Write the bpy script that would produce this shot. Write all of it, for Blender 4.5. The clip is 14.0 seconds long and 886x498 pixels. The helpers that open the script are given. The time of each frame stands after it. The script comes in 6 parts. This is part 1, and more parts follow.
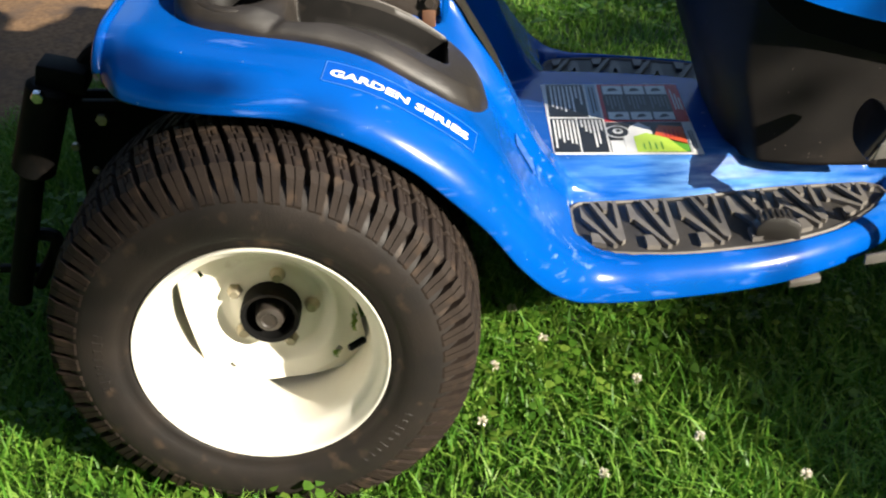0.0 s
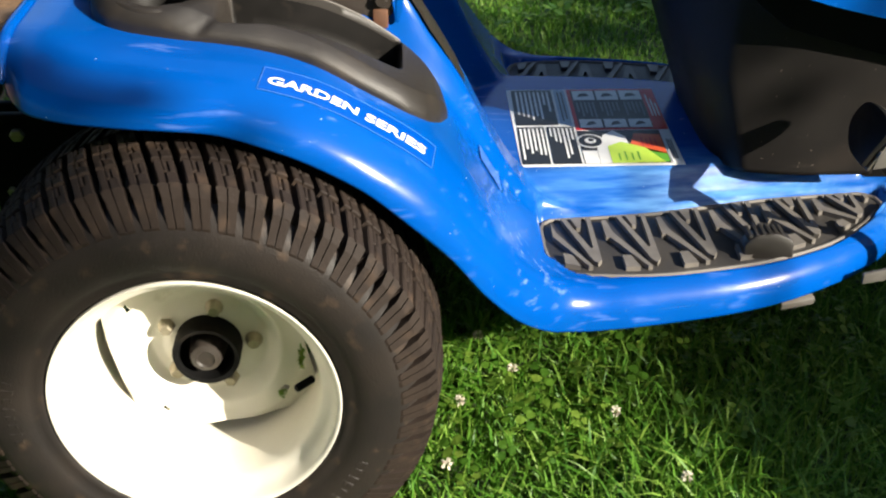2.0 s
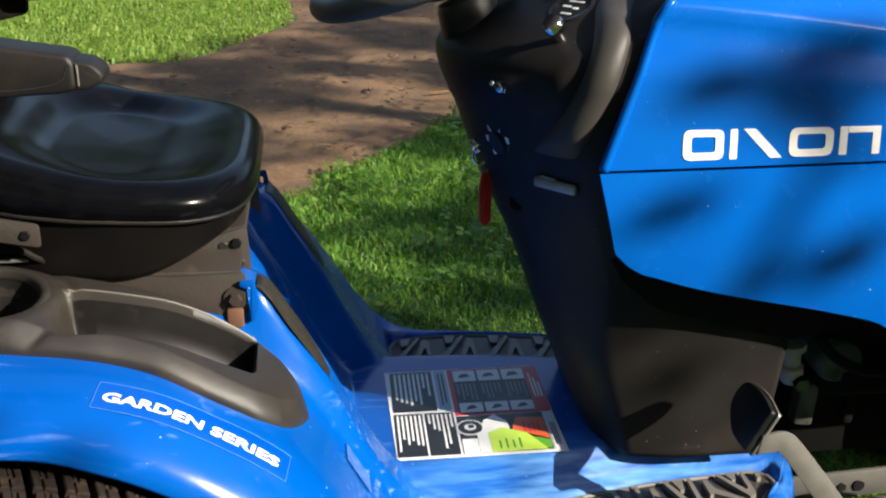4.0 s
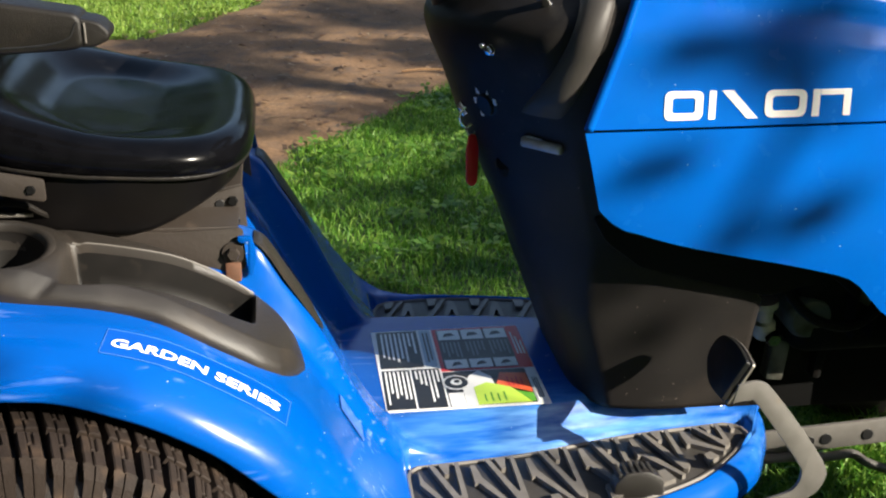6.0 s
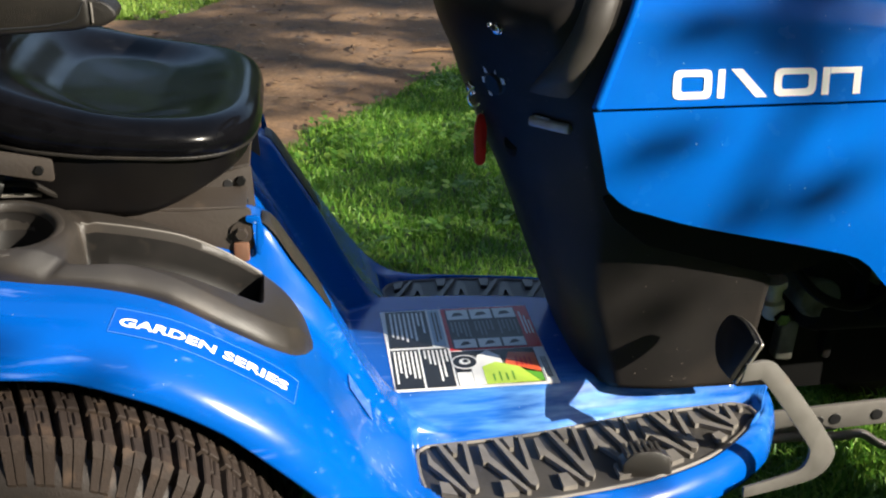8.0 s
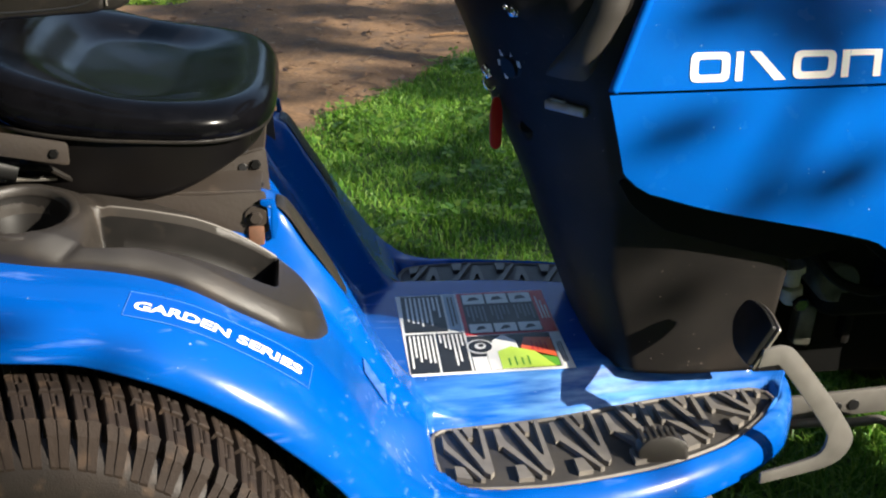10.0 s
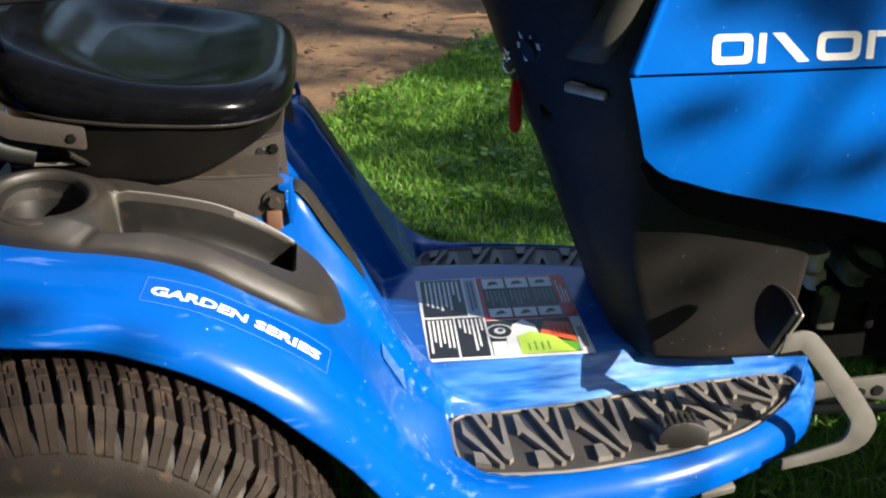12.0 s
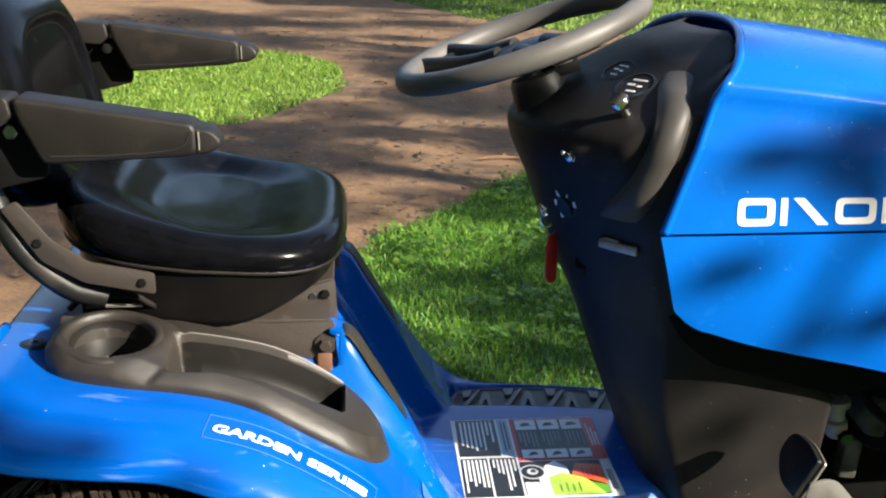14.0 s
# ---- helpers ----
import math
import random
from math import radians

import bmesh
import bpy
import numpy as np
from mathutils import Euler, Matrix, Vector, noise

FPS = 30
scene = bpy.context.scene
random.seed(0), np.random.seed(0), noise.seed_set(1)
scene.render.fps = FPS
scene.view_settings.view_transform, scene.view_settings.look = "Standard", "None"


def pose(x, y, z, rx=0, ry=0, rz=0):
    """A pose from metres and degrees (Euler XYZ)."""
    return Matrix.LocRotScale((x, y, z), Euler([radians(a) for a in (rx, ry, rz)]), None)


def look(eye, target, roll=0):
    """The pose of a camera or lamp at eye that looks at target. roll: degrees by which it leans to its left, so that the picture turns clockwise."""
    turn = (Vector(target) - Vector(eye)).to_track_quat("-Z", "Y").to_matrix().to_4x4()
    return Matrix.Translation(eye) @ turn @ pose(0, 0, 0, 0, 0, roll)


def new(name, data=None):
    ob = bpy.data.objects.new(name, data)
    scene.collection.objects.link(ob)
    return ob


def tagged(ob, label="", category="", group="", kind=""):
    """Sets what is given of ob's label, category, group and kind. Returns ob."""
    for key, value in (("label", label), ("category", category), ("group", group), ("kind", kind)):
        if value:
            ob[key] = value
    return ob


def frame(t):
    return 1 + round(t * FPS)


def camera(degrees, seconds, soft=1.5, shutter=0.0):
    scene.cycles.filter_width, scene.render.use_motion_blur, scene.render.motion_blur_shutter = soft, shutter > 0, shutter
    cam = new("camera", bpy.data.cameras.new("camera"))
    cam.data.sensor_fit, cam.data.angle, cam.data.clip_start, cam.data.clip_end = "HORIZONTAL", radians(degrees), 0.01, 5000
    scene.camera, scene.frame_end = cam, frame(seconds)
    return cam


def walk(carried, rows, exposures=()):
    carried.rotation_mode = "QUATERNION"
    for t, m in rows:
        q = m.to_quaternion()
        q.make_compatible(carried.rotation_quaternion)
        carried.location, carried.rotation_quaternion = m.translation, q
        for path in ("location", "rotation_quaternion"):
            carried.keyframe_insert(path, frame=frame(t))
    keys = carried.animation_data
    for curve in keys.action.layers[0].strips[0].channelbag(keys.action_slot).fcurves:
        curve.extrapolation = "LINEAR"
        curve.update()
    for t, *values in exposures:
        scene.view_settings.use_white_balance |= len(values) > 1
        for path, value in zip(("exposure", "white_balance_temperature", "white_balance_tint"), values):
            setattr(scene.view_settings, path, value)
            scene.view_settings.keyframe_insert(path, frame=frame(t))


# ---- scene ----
cam = camera(42.0, 14.0, soft=2.1, shutter=0.5)
PATH = [
    (0, (0.229, -1.345, 1.195), (0.244, 0.353, 0.138), 0.1),
    (0.5, (0.231, -1.344, 1.2), (0.283, 0.349, 0.136), 0.6),
    (1, (0.244, -1.324, 1.19), (0.304, 0.371, 0.129), 0.6),
    (1.5, (0.252, -1.263, 1.167), (0.305, 0.433, 0.108), 0.3),
    (2, (0.243, -1.188, 1.129), (0.316, 0.513, 0.079), 0.3),
    (2.5, (0.241, -1.107, 1.1), (0.348, 0.611, 0.082), 0.2),
    (3, (0.307, -1.054, 1.132), (0.4, 0.726, 0.225), -0.7),
    (3.5, (0.349, -1.059, 1.175), (0.496, 0.802, 0.457), -0.4),
    (4, (0.327, -1.091, 1.162), (0.54, 0.778, 0.482), -0.1),
    (6.5, (0.286, -1.151, 1.148), (0.559, 0.697, 0.432), 0.6),
    (7, (0.287, -1.15, 1.149), (0.553, 0.695, 0.424), 0.5),
    (7.5, (0.292, -1.153, 1.149), (0.546, 0.692, 0.417), 0.3),
    (8, (0.292, -1.152, 1.147), (0.542, 0.69, 0.41), 0.3),
    (10.5, (0.299, -1.145, 1.143), (0.505, 0.69, 0.374), -0.2),
    (11, (0.303, -1.141, 1.144), (0.496, 0.692, 0.367), -0.4),
    (11.5, (0.306, -1.136, 1.142), (0.488, 0.696, 0.361), -0.5),
    (12, (0.303, -1.138, 1.142), (0.48, 0.692, 0.353), -0.5),
    (12.5, (0.292, -1.177, 1.174), (0.458, 0.677, 0.444), -0.0),
    (13, (0.269, -1.223, 1.2), (0.444, 0.681, 0.612), 0.9),
    (13.5, (0.26, -1.22, 1.197), (0.423, 0.688, 0.623), 0.8),
    (14, (0.264, -1.217, 1.195), (0.417, 0.692, 0.619), 0.4),
]
walk(cam, [(t, look(eye, target, roll)) for t, eye, target, roll in PATH], [(0, 1.3), (2.4, 1.2), (3.4, 1.1), (4.2, 1.3), (8, 1.42), (12, 1.48), (14, 1.75)])

# ---- light ----
SUN = Vector((0.72, -0.53, 0.45)).normalized()
world = bpy.data.worlds.new("world")
scene.world = world
world.use_nodes = True
sky = world.node_tree.nodes.new("ShaderNodeTexSky")
sky.sky_type = "NISHITA"
sky.sun_disc = False
sky.sun_elevation = math.asin(SUN.z)
sky.sun_rotation = math.atan2(SUN.x, SUN.y)
world.node_tree.links.new(sky.outputs[0], world.node_tree.nodes["Background"].inputs[0])
world.node_tree.nodes["Background"].inputs[1].default_value = 0.1
sun = new("sun", bpy.data.lights.new("sun", "SUN"))
sun.data.energy, sun.data.angle, sun.data.color = 5.0, radians(0.53), (1.0, 0.92, 0.78)
sun.matrix_world = look((0, 0, 0), -SUN)


# ---- materials ----
def material(name, color, rough=0.5, metal=0.0, coat=0.0, grain=0.0, grain_size=200.0, color2=None, size2=12.0, amount=0.5,
             bump=0.0, bump_size=200.0, dirt=None, dirt_size=5.0, dirt_from=0.55, spec=0.5, island=0.0, speck=None, speck_size=60.0, speck_from=0.74, scuff=None, worn=None):
    """Two scales of colour variation, roughness variation, relief and optional dirt, in object space metres."""
    mat = bpy.data.materials.new(name)
    mat.use_nodes = True
    nt = mat.node_tree
    b = nt.nodes["Principled BSDF"]
    b.inputs["Metallic"].default_value = metal
    b.inputs["Coat Weight"].default_value = coat
    b.inputs["Coat Roughness"].default_value = 0.04
    b.inputs["Specular IOR Level"].default_value = spec
    geo = nt.nodes.new("ShaderNodeNewGeometry")
    pos = geo.outputs["Position"]

    def noise_at(scale, detail=4.0):
        n = nt.nodes.new("ShaderNodeTexNoise")
        n.inputs["Scale"].default_value = scale
        n.inputs["Detail"].default_value = detail
        nt.links.new(pos, n.inputs["Vector"])
        return n.outputs[0]

    def mix(fac, a, c, kind="MIX"):
        m = nt.nodes.new("ShaderNodeMix")
        m.data_type, m.blend_type = "RGBA", kind
        for sock, v in ((m.inputs[0], fac), (m.inputs[6], a), (m.inputs[7], c)):
            if hasattr(v, "links"):
                nt.links.new(v, sock)
            else:
                sock.default_value = v if isinstance(v, float) else (*v, 1)
        return m.outputs[2]

    def ramp(v, lo, hi):
        m = nt.nodes.new("ShaderNodeMapRange")
        m.inputs[1].default_value, m.inputs[2].default_value = lo, hi
        nt.links.new(v, m.inputs[0])
        return m.outputs[0]

    col = color
    if color2:
        m = nt.nodes.new("ShaderNodeMath")
        m.operation = "MULTIPLY"
        m.inputs[1].default_value = amount
        nt.links.new(ramp(noise_at(size2), 0.35, 0.65), m.inputs[0])
        col = mix(m.outputs[0], color, color2)
    if grain:
        m = nt.nodes.new("ShaderNodeMath")
        m.operation = "MULTIPLY"
        m.inputs[1].default_value = grain
        nt.links.new(ramp(noise_at(grain_size, 2.0), 0.3, 0.7), m.inputs[0])
        col = mix(m.outputs[0], col, tuple(c * 0.45 for c in color))
    if island:
        m = nt.nodes.new("ShaderNodeMath")
        m.operation = "MULTIPLY"
        m.inputs[1].default_value = island
        nt.links.new(geo.outputs["Random Per Island"], m.inputs[0])
        col = mix(m.outputs[0], col, color2)
    fac = None
    if dirt:
        fac = ramp(noise_at(dirt_size, 8.0), dirt_from, dirt_from + 0.2)
        col = mix(fac, col, dirt)
    if speck:
        col = mix(ramp(noise_at(speck_size, 1.0), speck_from, speck_from + 0.02), col, speck)
    if scuff:
        # rubbed streaks that run along the length
        streak = nt.nodes.new("ShaderNodeTexNoise")
        mp = nt.nodes.new("ShaderNodeMapping")
        mp.inputs["Scale"].default_value = (9.0, 55.0, 80.0)
        mp.inputs["Rotation"].default_value = (0.0, 0.15, 0.1)
        nt.links.new(pos, mp.inputs["Vector"])
        nt.links.new(mp.outputs[0], streak.inputs["Vector"])
        streak.inputs["Scale"].default_value = 1.0
        streak.inputs["Detail"].default_value = 5.0
        both = nt.nodes.new("ShaderNodeMath")
        both.operation = "MULTIPLY"
        nt.links.new(ramp(streak.outputs[0], 0.58, 0.78), both.inputs[0])
        nt.links.new(ramp(noise_at(9.0), 0.48, 0.66), both.inputs[1])
        col = mix(both.outputs[0], col, scuff)
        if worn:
            # paint rubbed pale where shoes land, brightened for sunlight it lacks: middle, reach, colour
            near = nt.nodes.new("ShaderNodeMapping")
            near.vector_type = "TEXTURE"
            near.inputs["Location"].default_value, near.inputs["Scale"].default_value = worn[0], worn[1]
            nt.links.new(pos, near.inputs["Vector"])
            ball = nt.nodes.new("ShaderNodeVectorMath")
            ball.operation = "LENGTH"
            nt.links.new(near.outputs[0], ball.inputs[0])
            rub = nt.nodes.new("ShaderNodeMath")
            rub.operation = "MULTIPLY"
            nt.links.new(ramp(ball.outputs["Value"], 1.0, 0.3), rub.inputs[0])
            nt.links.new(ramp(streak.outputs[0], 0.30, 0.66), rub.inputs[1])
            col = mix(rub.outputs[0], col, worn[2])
    if hasattr(col, "links"):
        nt.links.new(col, b.inputs["Base Color"])
    else:
        b.inputs["Base Color"].default_value = (*col, 1)
    r = nt.nodes.new("ShaderNodeMapRange")
    r.inputs[3].default_value, r.inputs[4].default_value = max(0.02, rough - 0.08), min(1, rough + 0.1)
    nt.links.new(noise_at(25.0), r.inputs[0])
    nt.links.new(r.outputs[0], b.inputs["Roughness"])
    if bump:
        n = nt.nodes.new("ShaderNodeBump")
        n.inputs["Strength"].default_value = bump
        n.inputs["Distance"].default_value = 0.002
        nt.links.new(noise_at(bump_size, 3.0), n.inputs["Height"])
        nt.links.new(n.outputs[0], b.inputs["Normal"])
    return mat


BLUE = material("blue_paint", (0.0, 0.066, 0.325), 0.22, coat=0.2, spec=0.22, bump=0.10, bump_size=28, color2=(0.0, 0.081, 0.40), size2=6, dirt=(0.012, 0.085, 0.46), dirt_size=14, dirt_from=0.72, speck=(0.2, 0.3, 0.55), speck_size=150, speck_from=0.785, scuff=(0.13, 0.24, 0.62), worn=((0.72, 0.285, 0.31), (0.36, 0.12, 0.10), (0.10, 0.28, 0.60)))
HOODBLUE = material("blue_hood_paint", (0.0, 0.086, 0.41), 0.24, coat=0.2, spec=0.22, color2=(0.0, 0.104, 0.465), size2=6, dirt=(0.01, 0.085, 0.50), dirt_size=9, dirt_from=0.62, speck=(0.2, 0.3, 0.55), speck_size=150, speck_from=0.785)
BLACK = material("black_plastic", (0.008, 0.008, 0.008), 0.40, spec=0.35, bump=0.15, bump_size=900, dirt=(0.035, 0.029, 0.024), dirt_size=11, dirt_from=0.56)
DASH = material("scuffed_black_dash", (0.011, 0.0098, 0.0095), 0.5, spec=0.17, bump=0.2, bump_size=700, color2=(0.017, 0.015, 0.0135), size2=12, dirt=(0.022, 0.018, 0.0155), dirt_size=9, dirt_from=0.58, speck=(0.12, 0.10, 0.085), speck_size=190, speck_from=0.785, scuff=(0.034, 0.028, 0.024))
# darker than GREY: the shade in pocket and cup is put into the colour
LINER = material("shaded_black_plastic", (0.0065, 0.006, 0.0055), 0.5, spec=0.2, color2=(0.012, 0.010, 0.009), size2=25, dirt=(0.03, 0.024, 0.019), dirt_size=30, dirt_from=0.62)
GREY = material("dark_grey_plastic", (0.019, 0.0162, 0.0138), 0.42, bump=0.25, bump_size=1100, color2=(0.027, 0.022, 0.018), size2=20, dirt=(0.042, 0.033, 0.026), dirt_size=14, dirt_from=0.6)
ARM = material("worn_black_foam", (0.0095, 0.0082, 0.0072), 0.46, spec=0.3, bump=0.3, bump_size=700, color2=(0.016, 0.0135, 0.011), size2=18, dirt=(0.034, 0.027, 0.021), dirt_size=16, dirt_from=0.6)
TREAD = material("dusty_tread_rubber", (0.021, 0.0155, 0.013), 0.65, spec=0.15, color2=(0.034, 0.024, 0.018), size2=14, bump=0.35, bump_size=400, dirt=(0.062, 0.041, 0.028), dirt_size=35, dirt_from=0.56)
RUBBER = material("tyre_rubber", (0.017, 0.0145, 0.0135), 0.5, spec=0.25, color2=(0.030, 0.023, 0.019), size2=18, bump=0.3, bump_size=500, dirt=(0.075, 0.050, 0.034), dirt_size=30, dirt_from=0.58)
PAD = material("footrest_rubber", (0.034, 0.031, 0.029), 0.5, color2=(0.055, 0.049, 0.043), size2=30, bump=0.3, bump_size=600)
PADTOP = material("worn_rubber_rib", (0.13, 0.118, 0.105), 0.55, color2=(0.20, 0.18, 0.155), size2=40)
WHITE = material("cream_rim_paint", (0.78, 0.75, 0.66), 0.38, color2=(0.70, 0.66, 0.56), size2=20, dirt=(0.5, 0.44, 0.34), dirt_size=22, dirt_from=0.66)
VINYL = material("black_seat_vinyl", (0.002, 0.002, 0.0025), 0.17, spec=0.09, color2=(0.004, 0.004, 0.005), size2=30, scuff=(0.012, 0.012, 0.013))
STEEL = material("bare_steel", (0.36, 0.34, 0.31), 0.4, metal=0.8, color2=(0.25, 0.2, 0.15), size2=60)
BOLT = material("zinc_bolt", (0.45, 0.40, 0.30), 0.42, metal=0.7, color2=(0.3, 0.25, 0.17), size2=150)
CHROME = material("chrome", (0.75, 0.74, 0.72), 0.14, metal=1.0)
GALV = material("grey_painted_steel", (0.115, 0.107, 0.097), 0.5, color2=(0.15, 0.142, 0.13), size2=40, dirt=(0.16, 0.11, 0.07), dirt_size=18, dirt_from=0.62)
FRAME = material("black_frame_steel", (0.005, 0.005, 0.005), 0.6, spec=0.1, dirt=(0.016, 0.012, 0.009), dirt_size=16, dirt_from=0.55)
BROWN = material("weathered_steel_plate", (0.031, 0.024, 0.0195), 0.5, color2=(0.032, 0.027, 0.023), size2=16, dirt=(0.085, 0.063, 0.045), dirt_size=20, dirt_from=0.62, bump=0.2)
RUST = material("rusty_steel", (0.13, 0.055, 0.028), 0.75, color2=(0.07, 0.04, 0.025), size2=90)
RED = material("red_plastic", (0.55, 0.01, 0.015), 0.4, color2=(0.45, 0.01, 0.012), size2=50)
INK_WHITE = material("white_print", (0.78, 0.78, 0.76), 0.45, color2=(0.7, 0.7, 0.68), size2=60)
INK_BLACK = material("black_print", (0.012, 0.012, 0.013), 0.4, color2=(0.02, 0.02, 0.02), size2=60)
INK_RED = material("red_print", (0.6, 0.02, 0.03), 0.4, color2=(0.5, 0.02, 0.03), size2=60)
INK_ORANGE = material("orange_print", (0.75, 0.12, 0.04), 0.4, color2=(0.65, 0.1, 0.03), size2=60)
INK_GREEN = material("green_print", (0.52, 0.72, 0.08), 0.4, color2=(0.45, 0.65, 0.07), size2=60)
INK_DKGREEN = material("dark_green_print", (0.1, 0.35, 0.03), 0.4, color2=(0.1, 0.3, 0.03), size2=60)
LABEL_BLUE = material("blue_decal", (0.0, 0.060, 0.34), 0.22, coat=0.15, color2=(0.0, 0.07, 0.40), size2=30)


# ---- building tools ----
def part(name, bm, mat, parent=None, label="", smooth=40):
    """Links a bmesh as one mesh object under a thing or a part."""
    me = bpy.data.meshes.new(name)
    if isinstance(bm, tuple):
        me.from_pydata(*bm)
    else:
        bm.to_mesh(me)
        bm.free()
    me.materials.append(mat)
    if smooth:
        me.polygons.foreach_set("use_smooth", [True] * len(me.polygons))
        if smooth < 180:
            me.set_sharp_from_angle(angle=radians(smooth))
    ob = new(name, me)
    if parent:
        ob.parent = parent
        inv = Matrix.Identity(4)
        p = parent
        while p:
            inv = inv @ p.matrix_basis.inverted()
            p = p.parent
        ob.matrix_parent_inverse = inv
    if label:
        ob["label"] = label
    return ob


def moved(bm, m):
    bmesh.ops.transform(bm, matrix=m, verts=bm.verts)
    return bm


def block(sx, sy, sz, bevel=0.003, m=None, seg=2):
    bm = bmesh.new()
    bmesh.ops.create_cube(bm, size=1.0)
    bmesh.ops.scale(bm, vec=(sx, sy, sz), verts=bm.verts)
    if bevel:
        bmesh.ops.bevel(bm, geom=bm.edges[:], offset=bevel, segments=seg, profile=0.5, affect="EDGES")
    return moved(bm, m) if m else bm


def lathe(profile, seg=48, closed=False):
    """Turns (radius, height) pairs round z."""
    verts, faces = [], []
    n = len(profile)
    for k in range(seg):
        a = 2 * math.pi * k / seg
        verts += [(r * math.cos(a), r * math.sin(a), h) for r, h in profile]
    for k in range(seg):
        q = (k + 1) % seg
        for j in range(n - (0 if closed else 1)):
            i = (j + 1) % n
            faces.append((k * n + j, q * n + j, q * n + i, k * n + i))
    bm = bmesh.new()
    me = bpy.data.meshes.new("tmp")
    me.from_pydata(verts, [], faces)
    bm.from_mesh(me)
    bpy.data.meshes.remove(me)
    bmesh.ops.remove_doubles(bm, verts=bm.verts, dist=1e-6)
    bmesh.ops.recalc_face_normals(bm, faces=bm.faces)
    return bm


def rod(r, length, bevel=0.0015, seg=20, m=None):
    b = min(bevel, r * 0.45)
    bm = lathe([(0, 0), (r - b, 0), (r, b), (r, length - b), (r - b, length), (0, length)], seg)
    return moved(bm, m) if m else bm


def hexhead(r, h, m=None):
    bm = lathe([(0, 0), (r, 0), (r, h * 0.8), (r * 0.85, h), (0, h)], 6)
    return moved(bm, m) if m else bm


def along(a, b):
    """The pose that carries the z axis from a towards b."""
    a, b = Vector(a), Vector(b)
    return Matrix.Translation(a) @ (b - a).to_track_quat("Z", "Y").to_matrix().to_4x4()


def slab(outline, thick, bevel=0.002, m=None, seg=2):
    """A flat outline (x, y) with thickness upwards along z."""
    bm = bmesh.new()
    vs = [bm.verts.new((x, y, 0)) for x, y in outline]
    f = bm.faces.new(vs)
    if f.normal.z < 0 or (f.normal_update() or f.normal.z < 0):
        f.normal_flip()
    r = bmesh.ops.extrude_face_region(bm, geom=[f])
    bmesh.ops.translate(bm, vec=(0, 0, thick), verts=[v for v in r["geom"] if isinstance(v, bmesh.types.BMVert)])
    bmesh.ops.recalc_face_normals(bm, faces=bm.faces)
    if bevel:
        edges = [e for e in bm.edges if len(e.link_faces) == 2 and any(len(x.verts) > 4 or len(outline) == 4 for x in e.link_faces)]
        bmesh.ops.bevel(bm, geom=edges, offset=bevel, segments=seg, profile=0.5, affect="EDGES")
    return moved(bm, m) if m else bm


def curve(points, n=8):
    """Catmull-Rom points through the given ones."""
    pts = [Vector(p) for p in points]
    pts = [2 * pts[0] - pts[1]] + pts + [2 * pts[-1] - pts[-2]]
    out = []
    for i in range(1, len(pts) - 2):
        p0, p1, p2, p3 = pts[i - 1 : i + 3]
        for k in range(n):
            t = k / n
            out.append(0.5 * ((2 * p1) + (p2 - p0) * t + (2 * p0 - 5 * p1 + 4 * p2 - p3) * t * t + (3 * p1 - p0 - 3 * p2 + p3) * t ** 3))
    return out + [pts[-2]]


def rounded(points, radius, n=5):
    """A closed 2D outline with its corners rounded."""
    pts = [Vector(p) for p in points]
    out = []
    for i, p in enumerate(pts):
        a, b = pts[i - 1], pts[(i + 1) % len(pts)]
        r = radius[i] if isinstance(radius, (list, tuple)) else radius
        r = min(r, (a - p).length * 0.49, (b - p).length * 0.49)
        p1, p2 = p + (a - p).normalized() * r, p + (b - p).normalized() * r
        for k in range(n + 1):
            t = k / n
            out.append(tuple((1 - t) ** 2 * p1 + 2 * t * (1 - t) * p + t * t * p2))
    return out


def tube(points, r, seg=10, n=6, closed=False, flat=1.0):
    """A round bar along a smooth line."""
    pts = curve(points, n) if not closed else [Vector(p) for p in points]
    verts, faces = [], []
    up = Vector((0.13, 0.31, 0.94))
    for i, p in enumerate(pts):
        a = pts[i - 1] if (i or closed) else p
        b = pts[(i + 1) % len(pts)] if (i < len(pts) - 1 or closed) else p
        d = (b - a).normalized()
        s = d.cross(up).normalized()
        u = s.cross(d).normalized()
        for k in range(seg):
            t = 2 * math.pi * k / seg
            verts.append(p + r * (math.cos(t) * s + flat * math.sin(t) * u))
    m = len(pts)
    for i in range(m if closed else m - 1):
        j = (i + 1) % m
        for k in range(seg):
            q = (k + 1) % seg
            faces.append((i * seg + k, j * seg + k, j * seg + q, i * seg + q))
    if not closed:
        faces += [tuple(range(seg)), tuple((m - 1) * seg + k for k in reversed(range(seg)))]
    bm = bmesh.new()
    vs = [bm.verts.new(v) for v in verts]
    for f in faces:
        bm.faces.new([vs[k] for k in f])
    bmesh.ops.recalc_face_normals(bm, faces=bm.faces)
    return bm


def thicken(bm, t):
    """Gives an open surface a second face t inside it, closed along the borders."""
    bmesh.ops.dissolve_degenerate(bm, dist=1e-6, edges=bm.edges[:])
    bm.normal_update()
    border = [e for e in bm.edges if len(e.link_faces) == 1]
    twin = {v: bm.verts.new(v.co - v.normal * t) for v in bm.verts[:]}
    for f in bm.faces[:]:
        bm.faces.new([twin[v] for v in reversed(f.verts)])
    for e in border:
        a, b = e.verts
        loop = e.link_loops[0]
        if loop.vert != a:
            a, b = b, a
        bm.faces.new((b, a, twin[a], twin[b]))
    return bm


